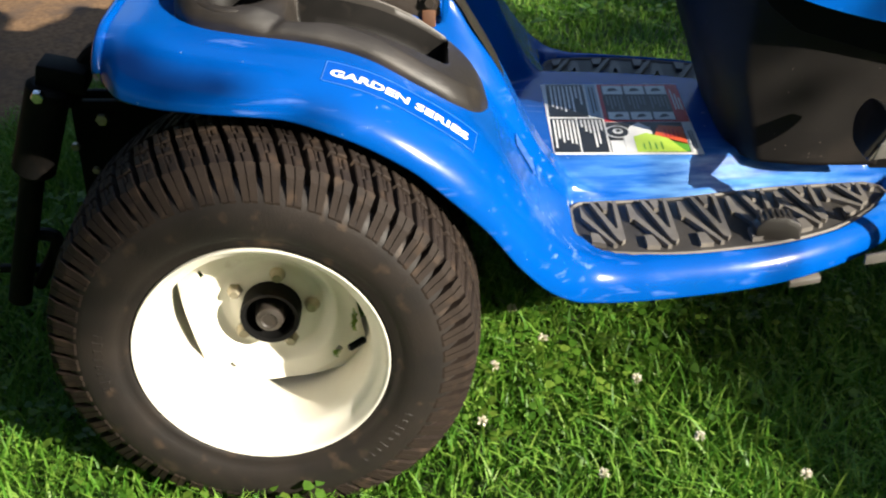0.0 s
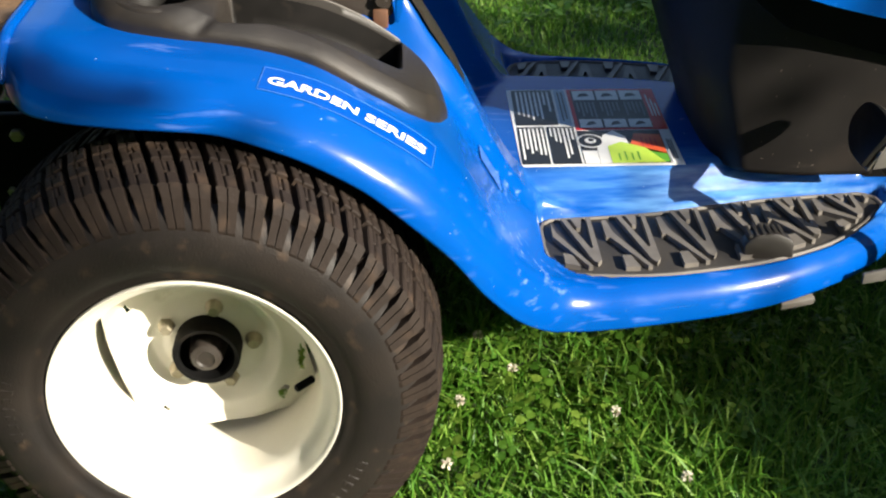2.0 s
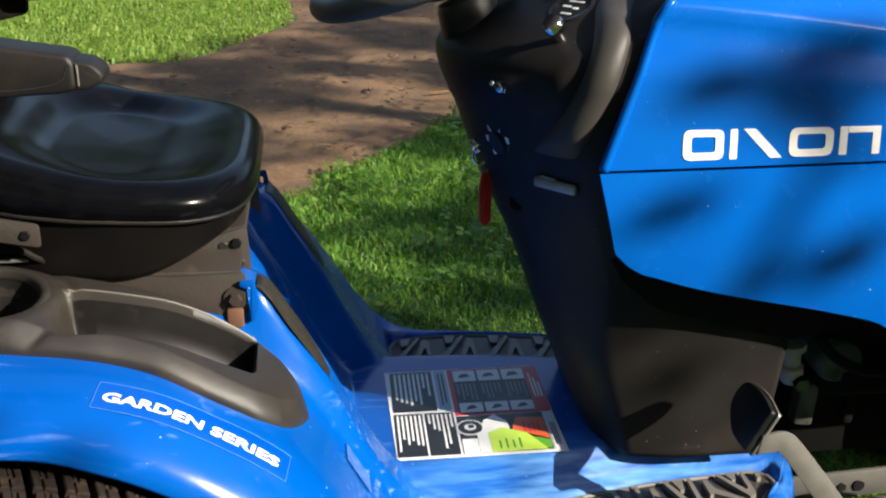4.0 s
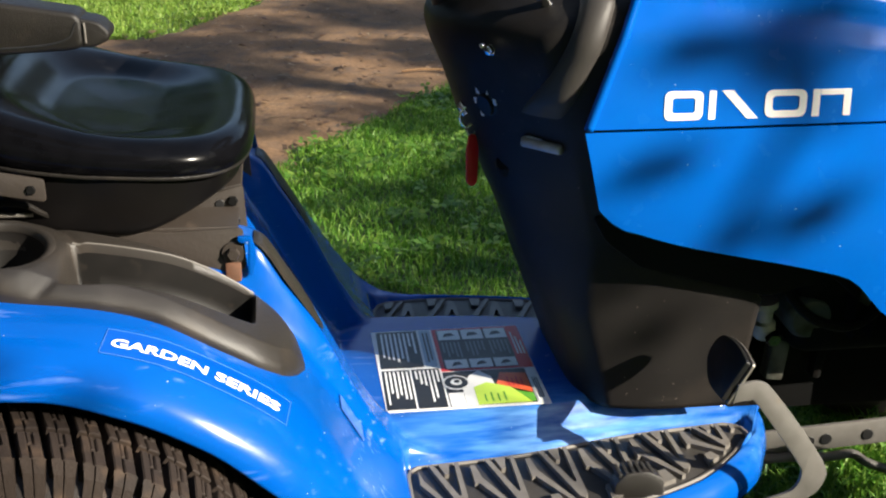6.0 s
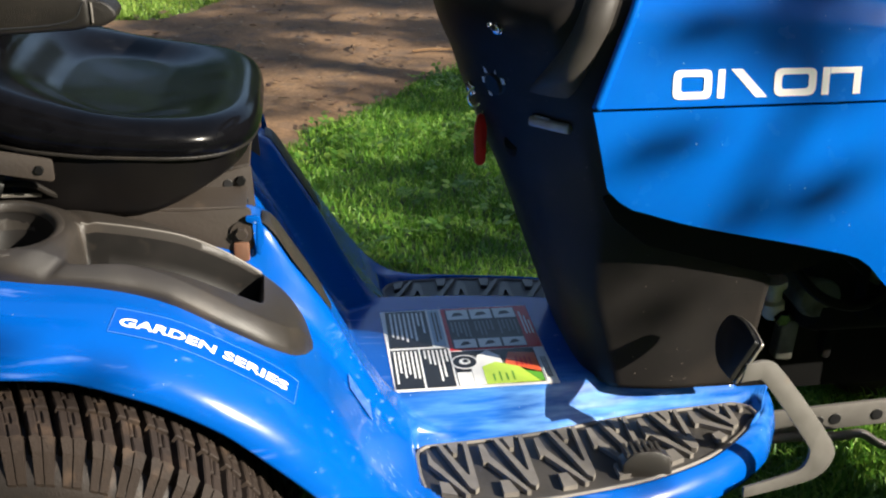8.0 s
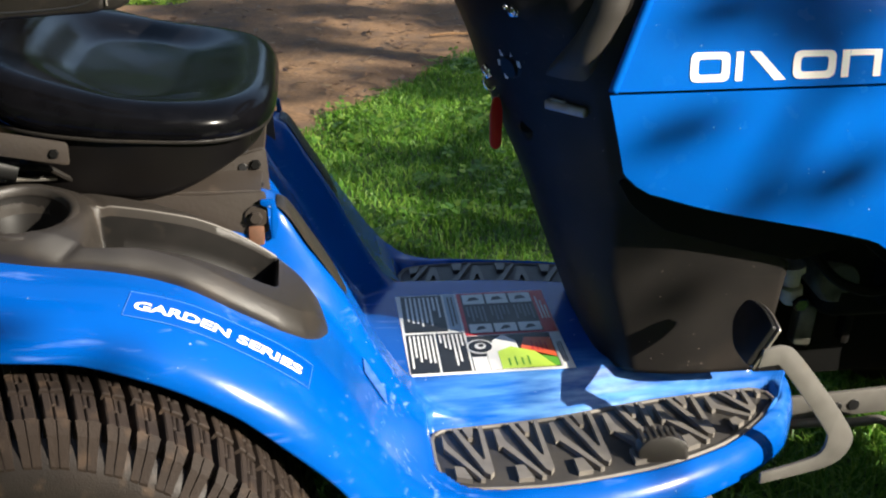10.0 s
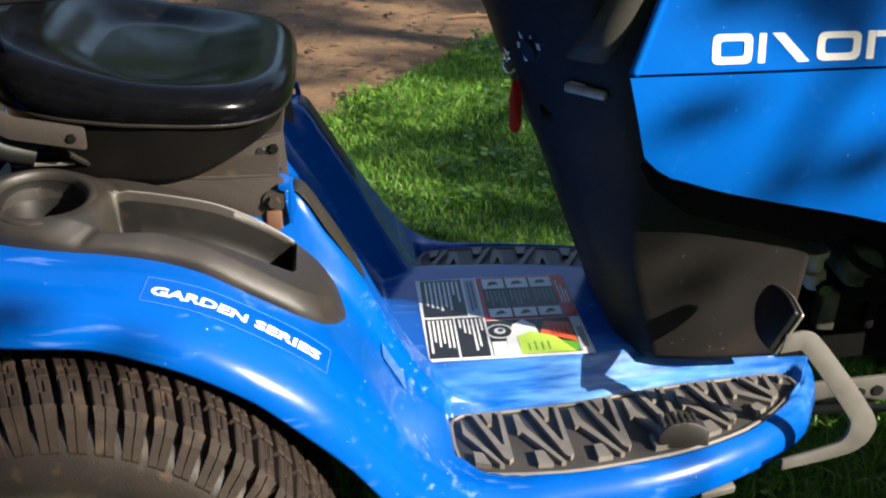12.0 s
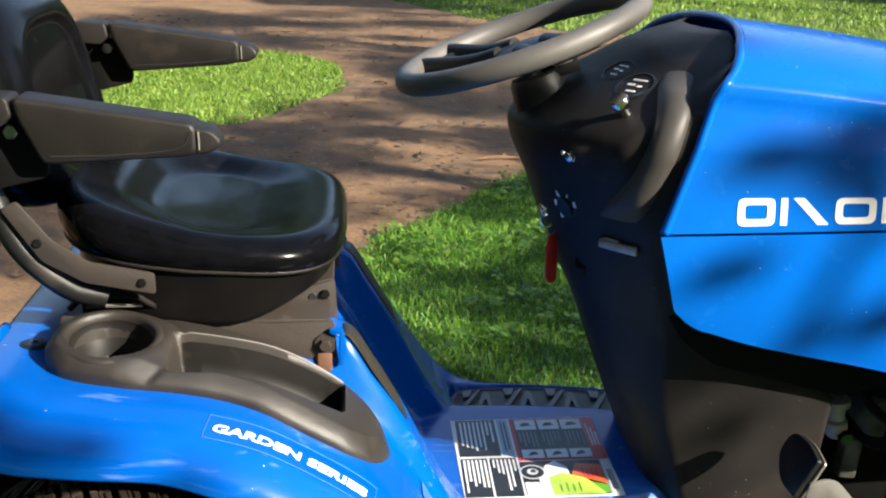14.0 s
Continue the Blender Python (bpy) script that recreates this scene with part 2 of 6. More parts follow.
def sheet(fn, nu, nv, thick=0.0, flip=False, keep=None):
    """A surface fn(u, v) over a grid, u and v from 0 to 1, with thickness inwards."""
    verts = [fn(i / nu, j / nv) for i in range(nu + 1) for j in range(nv + 1)]
    faces = []
    for i in range(nu):
        for j in range(nv):
            a = i * (nv + 1) + j
            if keep and not keep((i + 0.5) / nu, (j + 0.5) / nv):
                continue
            q = (a, a + nv + 1, a + nv + 2, a + 1)
            faces.append(q[::-1] if flip else q)
    bm = bmesh.new()
    me = bpy.data.meshes.new("tmp")
    me.from_pydata(verts, [], faces)
    bm.from_mesh(me)
    bpy.data.meshes.remove(me)
    return thicken(bm, thick) if thick else bm


def lerp(x, xs, ys):
    return float(np.interp(x, xs, ys))


def smooth_line(xs, ys):
    """A smooth function through knots (monotone where they are)."""
    xs, ys = np.array(xs, float), np.array(ys, float)
    h, d = np.diff(xs), np.diff(ys) / np.diff(xs)
    m = np.r_[d[0], [0 if a * b <= 0 else 2 * a * b / (a + b) for a, b in zip(d, d[1:])], d[-1]]

    def f(x):
        x = min(max(x, xs[0]), xs[-1])
        i = min(int(np.searchsorted(xs, x, "right")) - 1, len(h) - 1)
        t = (x - xs[i]) / h[i]
        return float((2 * t**3 - 3 * t**2 + 1) * ys[i] + (t**3 - 2 * t**2 + t) * h[i] * m[i] + (3 * t**2 - 2 * t**3) * ys[i + 1] + (t**3 - t**2) * h[i] * m[i + 1])

    return f


def step(x, a, b):
    t = min(max((x - a) / (b - a), 0), 1)
    return t * t * (3 - 2 * t)


def empty(name, m=None):
    ob = new(name)
    ob.empty_display_size = 0.1
    if m:
        ob.matrix_basis = m
    return ob


# ---- ground ----
YC = 0.475          # middle of the tractor


NEAR_EDGE = ((-9.0, -1.2, -0.7, -0.3, 0.2, 0.42, 0.6, 0.82, 1.05, 3.0, 11.0), (0.4, 0.75, 1.05, 1.9, 2.62, 2.8, 3.08, 3.55, 4.05, 8.0, 14.0))
FAR_EDGE = ((-9.0, 0.5, 1.5, 2.5, 6.0, 11.0), (16.5, 14.5, 11.4, 9.8, 8.6, 8.0))


def path_side(x, y):
    """Above 0 on the dirt track, below 0 on grass."""
    near = float(np.interp(x, NEAR_EDGE[0], NEAR_EDGE[1]))
    w = 0.25 * noise.noise((x * 1.1, y * 1.1, 3.0)) + 0.12 * noise.noise((x * 4, y * 4, 7.0))
    d = min((y - near) * 0.66, (float(np.interp(x, FAR_EDGE[0], FAR_EDGE[1])) - y) * 0.6)
    tuft = 1.0 - math.hypot((x + 1.35) / 1.6, (y - 6.8) / 1.75)      # an island of grass in the track
    d = min(d, -tuft * 1.2 if tuft > -0.8 else d)
    right = math.hypot(x - 5.2, (y - 8.0) / 1.6) - 2.6
    return min(d, right) + w * 0.6


def ground_z(x, y):
    return 0.012 * noise.noise((x * 1.7, y * 1.7, 0.5)) + 0.05 * noise.noise((x * 0.2, y * 0.2, 9.0)) * min(1, math.hypot(x, y) / 8)


def ground_sheet():
    def ease(u, a, b, mid):
        t = 2 * u - 1
        s = math.copysign(abs(t) ** 3.2, t)
        return mid + (b - mid) * s if s > 0 else mid + (mid - a) * s
    return sheet(lambda u, v: ((x := ease(u, -900, 900, 0.5)), (y := ease(v, -900, 900, 2.0)), ground_z(x, y) if abs(x) + abs(y) < 60 else 0.0), 150, 150)


SOIL = material("dark_soil_and_thatch", (0.040, 0.064, 0.015), 0.95, color2=(0.028, 0.070, 0.011), size2=3, bump=0.8, bump_size=60, grain=0.6, grain_size=120)
ground = part("ground", ground_sheet(), SOIL)
tagged(ground, "dark soil with thatch under the lawn", "ground", kind="structure")

DIRT = material("packed_dirt", (0.175, 0.096, 0.044), 0.95, color2=(0.30, 0.18, 0.088), size2=2.2, bump=1.0, bump_size=55, grain=0.7, grain_size=70, dirt=(0.085, 0.055, 0.036), dirt_size=7, dirt_from=0.5)


def dirt_track():
    n = 230
    return sheet(lambda u, v: ((x := -9 + 20 * u), (y := 0.2 + 17.0 * v), ground_z(x, y) - 0.012 + 0.032 * step(path_side(x, y), -0.10, 0.16) + 0.012 * noise.noise((x * 9, y * 9, 1.0))), n, n,
                 keep=lambda u, v: path_side(-9 + 20 * u, 0.2 + 17.0 * v) > -0.2)


track = part("road", dirt_track(), DIRT)
tagged(track, "packed brown dirt track with leaf litter", "dirt track", kind="structure")


def blade_field(name, n, x0, x1, y0, y1, hmin, hmax, width, mat, seed, ok, lean=0.6):
    """Many curved blades in one mesh."""
    rng = np.random.default_rng(seed)
    x, y = rng.uniform(x0, x1, n), rng.uniform(y0, y1, n)
    keep = np.array([ok(a, b) for a, b in zip(x, y)])
    x, y = x[keep], y[keep]
    n = len(x)
    patch = np.array([0.75 + 0.5 * noise.noise((a * 2.2, b * 2.2, 4.0)) for a, b in zip(x, y)])
    h = rng.uniform(hmin, hmax, n) * patch
    z = np.array([ground_z(a, b) for a, b in zip(x, y)])
    az, tilt = rng.uniform(0, 2 * np.pi, n), rng.uniform(0.1, lean, n) + (rng.random(n) < 0.15) * 0.6
    face = rng.uniform(0, 2 * np.pi, n)
    w = width * rng.uniform(0.6, 1.3, n)
    verts = np.zeros((n, 7, 3))
    for k, (s, ws) in enumerate(((0.0, 1.0), (0.4, 0.95), (0.75, 0.65))):
        bend = h * tilt * s * s * 1.1
        px, py, pz = x + np.cos(az) * bend, y + np.sin(az) * bend, z + h * s * (1 - 0.35 * tilt * s)
        for e in (0, 1):
            o = (e - 0.5) * w * ws
            verts[:, 2 * k + e] = np.stack([px + np.cos(face) * o, py + np.sin(face) * o, pz], -1)
    bend = h * tilt * 1.1
    verts[:, 6] = np.stack([x + np.cos(az) * bend, y + np.sin(az) * bend, z + h * (1 - 0.35 * tilt)], -1)
    base = np.arange(n)[:, None] * 7
    quads = np.concatenate([base + np.array([0, 1, 3, 2]), base + np.array([2, 3, 5, 4])], 1).reshape(-1, 4)
    tris = base + np.array([4, 5, 6])
    me = bpy.data.meshes.new(name)
    me.vertices.add(7 * n)
    me.vertices.foreach_set("co", verts.ravel())
    me.loops.add(len(quads) * 4 + len(tris) * 3)
    me.loops.foreach_set("vertex_index", np.concatenate([quads.ravel(), tris.ravel()]))
    me.polygons.add(len(quads) + len(tris))
    me.polygons.foreach_set("loop_start", np.concatenate([np.arange(len(quads)) * 4, len(quads) * 4 + np.arange(len(tris)) * 3]))
    me.update()
    me.validate()
    me.materials.append(mat)
    return new(name, me)


def leaf_material(name, a, b, c):
    """Thin leaf: colour by island, some light passing through."""
    mat = bpy.data.materials.new(name)
    mat.use_nodes = True
    nt = mat.node_tree
    p = nt.nodes["Principled BSDF"]
    geo = nt.nodes.new("ShaderNodeNewGeometry")
    r = nt.nodes.new("ShaderNodeValToRGB")
    e = r.color_ramp.elements
    e[0].color, e[1].color = (*a, 1), (*c, 1)
    e.new(0.55).color = (*b, 1)
    nt.links.new(geo.outputs["Random Per Island"], r.inputs[0])
    nt.links.new(r.outputs[0], p.inputs["Base Color"])
    p.inputs["Roughness"].default_value = 0.45
    p.inputs["Specular IOR Level"].default_value = 0.35
    t = nt.nodes.new("ShaderNodeBsdfTranslucent")
    nt.links.new(r.outputs[0], t.inputs[0])
    mix = nt.nodes.new("ShaderNodeMixShader")
    mix.inputs[0].default_value = 0.35
    nt.links.new(p.outputs[0], mix.inputs[1])
    nt.links.new(t.outputs[0], mix.inputs[2])
    nt.links.new(mix.outputs[0], nt.nodes["Material Output"].inputs[0])
    return mat


GRASS = leaf_material("grass_blade", (0.05, 0.145, 0.012), (0.125, 0.25, 0.024), (0.29, 0.38, 0.06))
# paler than the lawn: stronger sun is put into the blade colour
GRASS_SUNLIT = leaf_material("sunlit_grass_blade", (0.09, 0.19, 0.022), (0.17, 0.285, 0.036), (0.29, 0.37, 0.08))
GRASS_MID = leaf_material("lawn_blade", (0.055, 0.175, 0.016), (0.125, 0.28, 0.030), (0.25, 0.395, 0.065))
CLOVER = leaf_material("clover_leaf", (0.04, 0.115, 0.010), (0.085, 0.185, 0.019), (0.16, 0.25, 0.035))


def on_grass(x, y):
    return path_side(x, y) < 0.02


lawn = blade_field("grass", 105000, -1.0, 1.9, -0.75, 1.35, 0.03, 0.10, 0.0040, GRASS_MID, 1, on_grass, 1.1)
tagged(lawn, "green grass with clover around the tractor", "grass", kind="stuff")
lawn_mid = blade_field("grass", 150000, -1.3, 2.8, 1.35, 4.6, 0.02, 0.06, 0.0042, GRASS_MID, 2, on_grass, 1.1)
tagged(lawn_mid, "bright green mown grass beside the track", "grass", kind="stuff")
ISLAND = (-3.2, 0.6, 4.6, 9.0)


def in_island(x, y):
    return ISLAND[0] < x < ISLAND[1] and ISLAND[2] < y < ISLAND[3]


lawn_island = blade_field("grass", 110000, *ISLAND, 0.02, 0.075, 0.006, GRASS_SUNLIT, 9, on_grass, 1.2)
tagged(lawn_island, "pale sunlit grass on an island in the track", "grass", kind="stuff")
lawn_far = blade_field("grass", 130000, -6.0, 9.0, 4.6, 17.0, 0.03, 0.09, 0.012, GRASS_SUNLIT, 3, lambda x, y: on_grass(x, y) and not in_island(x, y), 0.9)
tagged(lawn_far, "sunlit grass beyond the dirt track", "grass", kind="stuff")

lawn_round = blade_field("grass", 170000, -7.0, 8.0, -7.0, 4.6, 0.04, 0.09, 0.011, GRASS_MID, 4,
                         lambda x, y: on_grass(x, y) and not (-1.0 < x < 1.9 and -0.75 < y < 1.4) and not (-1.3 < x < 2.8 and 1.35 < y < 4.6))
tagged(lawn_round, "green grass of the clearing round the tractor", "grass", kind="stuff")


def clover_field(n, x0, x1, y0, y1, seed, big=1.0, ok=None):
    """Three round leaflets on a short stalk, many in one mesh."""
    rng = np.random.default_rng(seed)
    verts, faces = [], []
    for _ in range(n):
        x, y = rng.uniform(x0, x1), rng.uniform(y0, y1)
        if noise.noise((x * 3.1, y * 3.1, 2.0)) < -0.05 or (ok and not ok(x, y)):
            continue
        h = rng.uniform(0.02, 0.06)
        z = ground_z(x, y) + h
        a0, r = rng.uniform(0, 6.28), rng.uniform(0.005, 0.010) * big
        tx, ty = rng.uniform(-0.5, 0.5, 2)
        for k in range(3):
            a = a0 + k * 2.094
            c, s = math.cos(a), math.sin(a)
            base = len(verts)
            for d, w in ((0.1, 0.0), (0.9, 0.75), (1.7, 0.7), (1.9, 0.0), (1.7, -0.7), (0.9, -0.75)):
                px, py = r * (d * c - w * s), r * (d * s + w * c)
                verts.append((x + px, y + py, z + tx * px + ty * py + 0.15 * r * abs(w)))
            faces.append(tuple(range(base, base + 6)))
    me = bpy.data.meshes.new("clover")
    me.from_pydata(verts, [], faces)
    me.materials.append(CLOVER)
    return new("clover", me)


clover = clover_field(3000, -0.9, 1.5, -0.7, 0.7, 8)
tagged(clover, "low green clover leaves among the grass", "clover", kind="stuff")
weeds = clover_field(1700, -0.2, 1.9, 1.4, 4.2, 15, 1.5, on_grass)
tagged(weeds, "broad-leaved weeds in the lawn beside the track", "weeds", kind="stuff")

PETAL = material("clover_flower_white", (0.62, 0.58, 0.48), 0.7, color2=(0.5, 0.42, 0.32), size2=300)


def clover_flower(x, y, h):
    """A white ball of thin petals on a stalk."""
    f = empty("clover_flower", Matrix.Translation((x, y, ground_z(x, y))))
    tagged(f, "small white clover flower in the grass", "flower", group="clover flowers")
    bm = bmesh.new()
    rng2 = random.Random(int(x * 1000))
    for _ in range(46):
        d = Vector((rng2.gauss(0, 1), rng2.gauss(0, 1), rng2.gauss(0.5, 0.9))).normalized()
        s = d.orthogonal().normalized() * 0.0016
        b = Vector((x, y, ground_z(x, y) + h))
        bm.faces.new([bm.verts.new(v) for v in (b + d * 0.002, b + d * 0.006 + s, b + d * 0.0095, b + d * 0.006 - s)])
    part("petals", bm, PETAL, f, smooth=0)
    part("stalk", tube([(x + 0.006, y, ground_z(x, y)), (x, y, ground_z(x, y) + h)], 0.0011, 5, 3), CLOVER, f)


for x, y, h in ((0.322, 0.089, 0.09), (0.404, 0.162, 0.09), (0.30, -0.02, 0.07), (0.47, -0.12, 0.06), (0.62, -0.05, 0.07), (0.36, 0.26, 0.08), (0.75, -0.14, 0.08), (-0.42, -0.12, 0.06), (0.55, 0.10, 0.06), (1.05, 0.02, 0.06)):
    clover_flower(x, y, h)


def twig(points, r):
    t = part("twig", tube(points, r, 6, 3), bpy.data.materials.get("tree_bark") or DIRT)
    tagged(t, "thin dry brown twig lying on the dirt track", "twig", group="twigs")
    return t


rt = random.Random(12)
for _ in range(26):
    x, y = rt.uniform(-2.6, 2.6), rt.uniform(3.2, 10.0)
    if path_side(x, y) < 0.15:
        continue
    a, l = rt.uniform(0, 6.28), rt.uniform(0.10, 0.40)
    dx, dy = math.cos(a) * l, math.sin(a) * l
    z = ground_z(x, y) + 0.034
    twig([(x, y, z), (x + dx * 0.5 + rt.uniform(-0.03, 0.03), y + dy * 0.5, z + 0.006), (x + dx, y + dy, z)], rt.uniform(0.003, 0.007))

LITTER = leaf_material("leaf_litter", (0.10, 0.055, 0.03), (0.17, 0.10, 0.055), (0.26, 0.19, 0.11))


def litter_field(n, seed):
    rng = np.random.default_rng(seed)
    verts, faces = [], []
    for _ in range(n):
        x, y = rng.uniform(-3.5, 4.0), rng.uniform(2.3, 11.5)
        if path_side(x, y) < 0.0:
            continue
        z, a, s = ground_z(x, y) + 0.030, rng.uniform(0, 6.28), rng.uniform(0.008, 0.028)
        c, d = math.cos(a) * s, math.sin(a) * s
        t = rng.uniform(0, 0.5, 4) * s
        base = len(verts)
        verts += [(x - c, y - d, z + t[0]), (x + d * 0.5, y - c * 0.5, z + t[1]), (x + c, y + d, z + t[2]), (x - d * 0.5, y + c * 0.5, z + t[3])]
        faces.append((base, base + 1, base + 2, base + 3))
    me = bpy.data.meshes.new("leaf_litter")
    me.from_pydata(verts, [], faces)
    me.materials.append(LITTER)
    return new("leaf_litter", me)


litter = litter_field(9000, 21)
tagged(litter, "dry brown leaves scattered on the dirt track", "leaf litter", kind="stuff")


# ---- trees round the clearing ----
BARK = material("tree_bark", (0.10, 0.075, 0.055), 0.95, color2=(0.05, 0.04, 0.03), size2=9, bump=1.0, bump_size=40)
LEAF = leaf_material("tree_leaf", (0.016, 0.046, 0.007), (0.030, 0.072, 0.010), (0.052, 0.10, 0.017))


def leaf_mesh(name, clumps, per, size, seed):
    """Small folded leaves scattered through clumps (x, y, z, radius)."""
    rng = np.random.default_rng(seed)
    c = np.array(clumps)
    n = len(c) * per
    d = rng.normal(size=(n, 3))
    d /= np.linalg.norm(d, axis=1)[:, None]
    d *= rng.random((n, 1)) ** 0.5
    centre = np.repeat(c[:, :3], per, 0) + d * np.repeat(c[:, 3], per)[:, None] * np.array([1, 1, 0.7])
    a = rng.normal(size=(n, 3))
    a /= np.linalg.norm(a, axis=1)[:, None]
    b = np.cross(a, rng.normal(size=(n, 3)))
    b /= np.linalg.norm(b, axis=1)[:, None]
    s = size * rng.uniform(0.6, 1.3, (n, 1))
    nrm = np.cross(a, b)
    verts = np.stack([centre - a * s, centre + b * s * 0.45 + nrm * s * 0.12, centre + a * s, centre - b * s * 0.45 + nrm * s * 0.12], 1)
    idx = (np.arange(n)[:, None] * 4 + np.array([0, 1, 2, 0, 2, 3])).reshape(-1, 3)
    me = bpy.data.meshes.new(name)
    me.vertices.add(4 * n)
    me.vertices.foreach_set("co", verts.ravel())
    me.loops.add(idx.size)
    me.loops.foreach_set("vertex_index", idx.ravel())
    me.polygons.add(len(idx))
    me.polygons.foreach_set("loop_start", np.arange(len(idx)) * 3)
    me.update()
    me.validate()
    me.materials.append(LEAF)
    return me


def tree(x, y, height, clumps, per, size, seed, label):
    """Tapered trunk, limbs to the clumps, and a loose crown."""
    t = empty("tree", Matrix.Translation((x, y, 0)))
    tagged(t, label, "tree", group="trees round the clearing")
    rng = random.Random(seed)
    bm = bmesh.new()
    lean = Vector((rng.uniform(-0.4, 0.4), rng.uniform(-0.4, 0.4), 0))
    line = [Vector((x, y, -0.1)), Vector((x, y, height * 0.3)) + lean * 0.3, Vector((x, y, height * 0.62)) + lean, Vector((x, y, height * 0.95)) + lean * 1.4]
    pts = curve(line, 5)

    def limb(points, r0, r1):
        n = len(points)
        rows = []
        for i, p in enumerate(points):
            d = (points[min(i + 1, n - 1)] - points[max(i - 1, 0)]).normalized()
            s = d.orthogonal().normalized()
            u = d.cross(s)
            r = r0 + (r1 - r0) * i / (n - 1)
            rows.append([bm.verts.new(p + r * (math.cos(k * math.pi / 4) * s + math.sin(k * math.pi / 4) * u)) for k in range(8)])
        for a, b in zip(rows, rows[1:]):
            for k in range(8):
                bm.faces.new((a[k], a[(k + 1) % 8], b[(k + 1) % 8], b[k]))

    limb(pts, 0.03 * height, 0.006 * height)
    for c in rng.sample(clumps, min(16, len(clumps))):
        e = Vector(c[:3])
        i = min(range(len(pts)), key=lambda k: abs(pts[k].z - (e.z - 0.25 * (e - pts[k]).length)))
        a = pts[i]
        mid = a.lerp(e, 0.5) + Vector((0, 0, 0.15))
        if all(lets_sun((*p, 0.12)) for p in (a.lerp(mid, 0.5), mid, mid.lerp(e, 0.5), e)):
            limb([a, mid, e], 0.008 * height, 0.002 * height)
    part("trunk", bm, BARK, t)
    me = leaf_mesh("crown", clumps, per, size, seed)
    ob = new("crown", me)
    ob.parent = t
    ob.matrix_parent_inverse = t.matrix_basis.inverted()
    ob["label"] = "loose green crown"
    return t


def crown_clumps(x, y, height, radius, n, seed, ok=None, small=0.07, large=0.13):
    rng = random.Random(seed)
    out = []
    while len(out) < n:
        a, r, z = rng.uniform(0, 2 * math.pi), radius * math.sqrt(rng.random()), rng.uniform(0.36, 1.05)
        k = max(0.15, math.sin(min(1, (z - 0.30) / 0.75) * math.pi)) ** 0.6
        c = (x + r * k * math.cos(a), y + r * k * math.sin(a), height * z, rng.uniform(small, large) * height)
        if ok is None or ok(c):
            out.append(c)
    return out


def falls_on(c):
    """Where the shade of a clump lands on the tractor's near side, as (x, z)."""
    return c[0] + SUN.x * (0.1 - c[1]) / SUN.y, c[2] + SUN.z * (0.1 - c[1]) / SUN.y


def lets_sun(c):
    x, z = falls_on(c)
    if z + 1.4 * c[3] > 0.5 and -0.48 < x < 1.5 + 1.8 * c[3] and z < 1.25 + 1.4 * c[3]:
        return False
    return not (-0.48 - c[3] < x < 0.80 + c[3] and -0.2 - c[3] < z < 1.25 + c[3])


# the tree towards the sun: crown open over the tractor, boughs over its nose and its tail
# each bough is unseen, added so that its shade lands on the given point
boughs = [(x + SUN.x * s, y + SUN.y * s, z + SUN.z * s, r) for x, y, z, s, r in (
    (1.15, 0.02, 0.0, 10.4, 0.28), (1.35, -0.12, 0.0, 9.7, 0.28), (1.0, 0.12, 0.0, 10.1, 0.22), (1.5, -0.2, 0.0, 10.2, 0.28), (0.9, 0.22, 0.0, 9.9, 0.18), (1.15, 0.0, 0.0, 10.0, 0.30), (1.05, 0.32, 0.0, 10.6, 0.28), (1.40, -0.25, 0.0, 11.0, 0.30), (0.95, 0.10, 0.06, 9.6, 0.20), (0.85, 0.32, 0.0, 10.2, 0.20), (1.2, 0.15, 0.0, 9.8, 0.25), (1.0, 0.15, 0.0, 10.9, 0.22), (0.80, 0.22, 0.0, 9.4, 0.14),
    (0.75, 0.2, 0.0, 10.1, 0.13), (0.97, 0.08, 0.0, 10.2, 0.16), (1.0, 0.25, 0.0, 10.3, 0.2), (1.3, 0.1, 0.0, 10.3, 0.28), (1.5, 0.0, 0.0, 9.9, 0.3),
    (0.75, 3.35, 0.0, 10.3, 0.26), (1.1, 3.75, 0.0, 10.0, 0.32), 
    (0.81, 0.2, 1.12, 10.0, 0.045), (0.87, 0.2, 1.13, 10.1, 0.05), (0.94, 0.2, 1.14, 10.2, 0.05), (0.99, 0.2, 0.93, 10.0, 0.045), (0.93, 0.2, 0.92, 10.2, 0.035),
    (0.91, 0.2, 0.53, 10.2, 0.03), (-0.13, -0.03, 0.61, 10.2, 0.05), (-0.03, -0.04, 0.62, 10.0, 0.035), (-0.19, 0.02, 0.62, 10.1, 0.05), (0.06, -0.04, 0.565, 10.2, 0.02),
    (0.96, 0.2, 0.65, 10.2, 0.035), (1.0, 0.2, 0.665, 10.3, 0.03),
    (0.79, 0.2, 0.88, 9.8, 0.03), (0.84, 0.2, 0.89, 9.9, 0.04), (0.90, 0.2, 0.86, 10.0, 0.04), (0.95, 0.2, 0.84, 9.9, 0.03), (1.05, 0.2, 0.90, 9.9, 0.03), (1.12, 0.2, 0.87, 10.1, 0.025),
    (0.72, 0.2, 0.72, 9.5, 0.018), (0.77, 0.2, 0.73, 9.6, 0.018), (0.88, 0.2, 0.64, 10.0, 0.02), (1.0, 0.2, 0.80, 10.4, 0.018), (1.34, 0.2, 0.60, 10.4, 0.07), (0.8, 1.7, 0.0, 10.6, 0.09), (1.5, 2.1, 0.0, 10.4, 0.16), (0.35, 1.48, 0.0, 10.2, 0.15), (-0.92, 0.25, 0.10, 10.3, 0.26), (-1.0, -0.15, 0.0, 10.8, 0.30))]
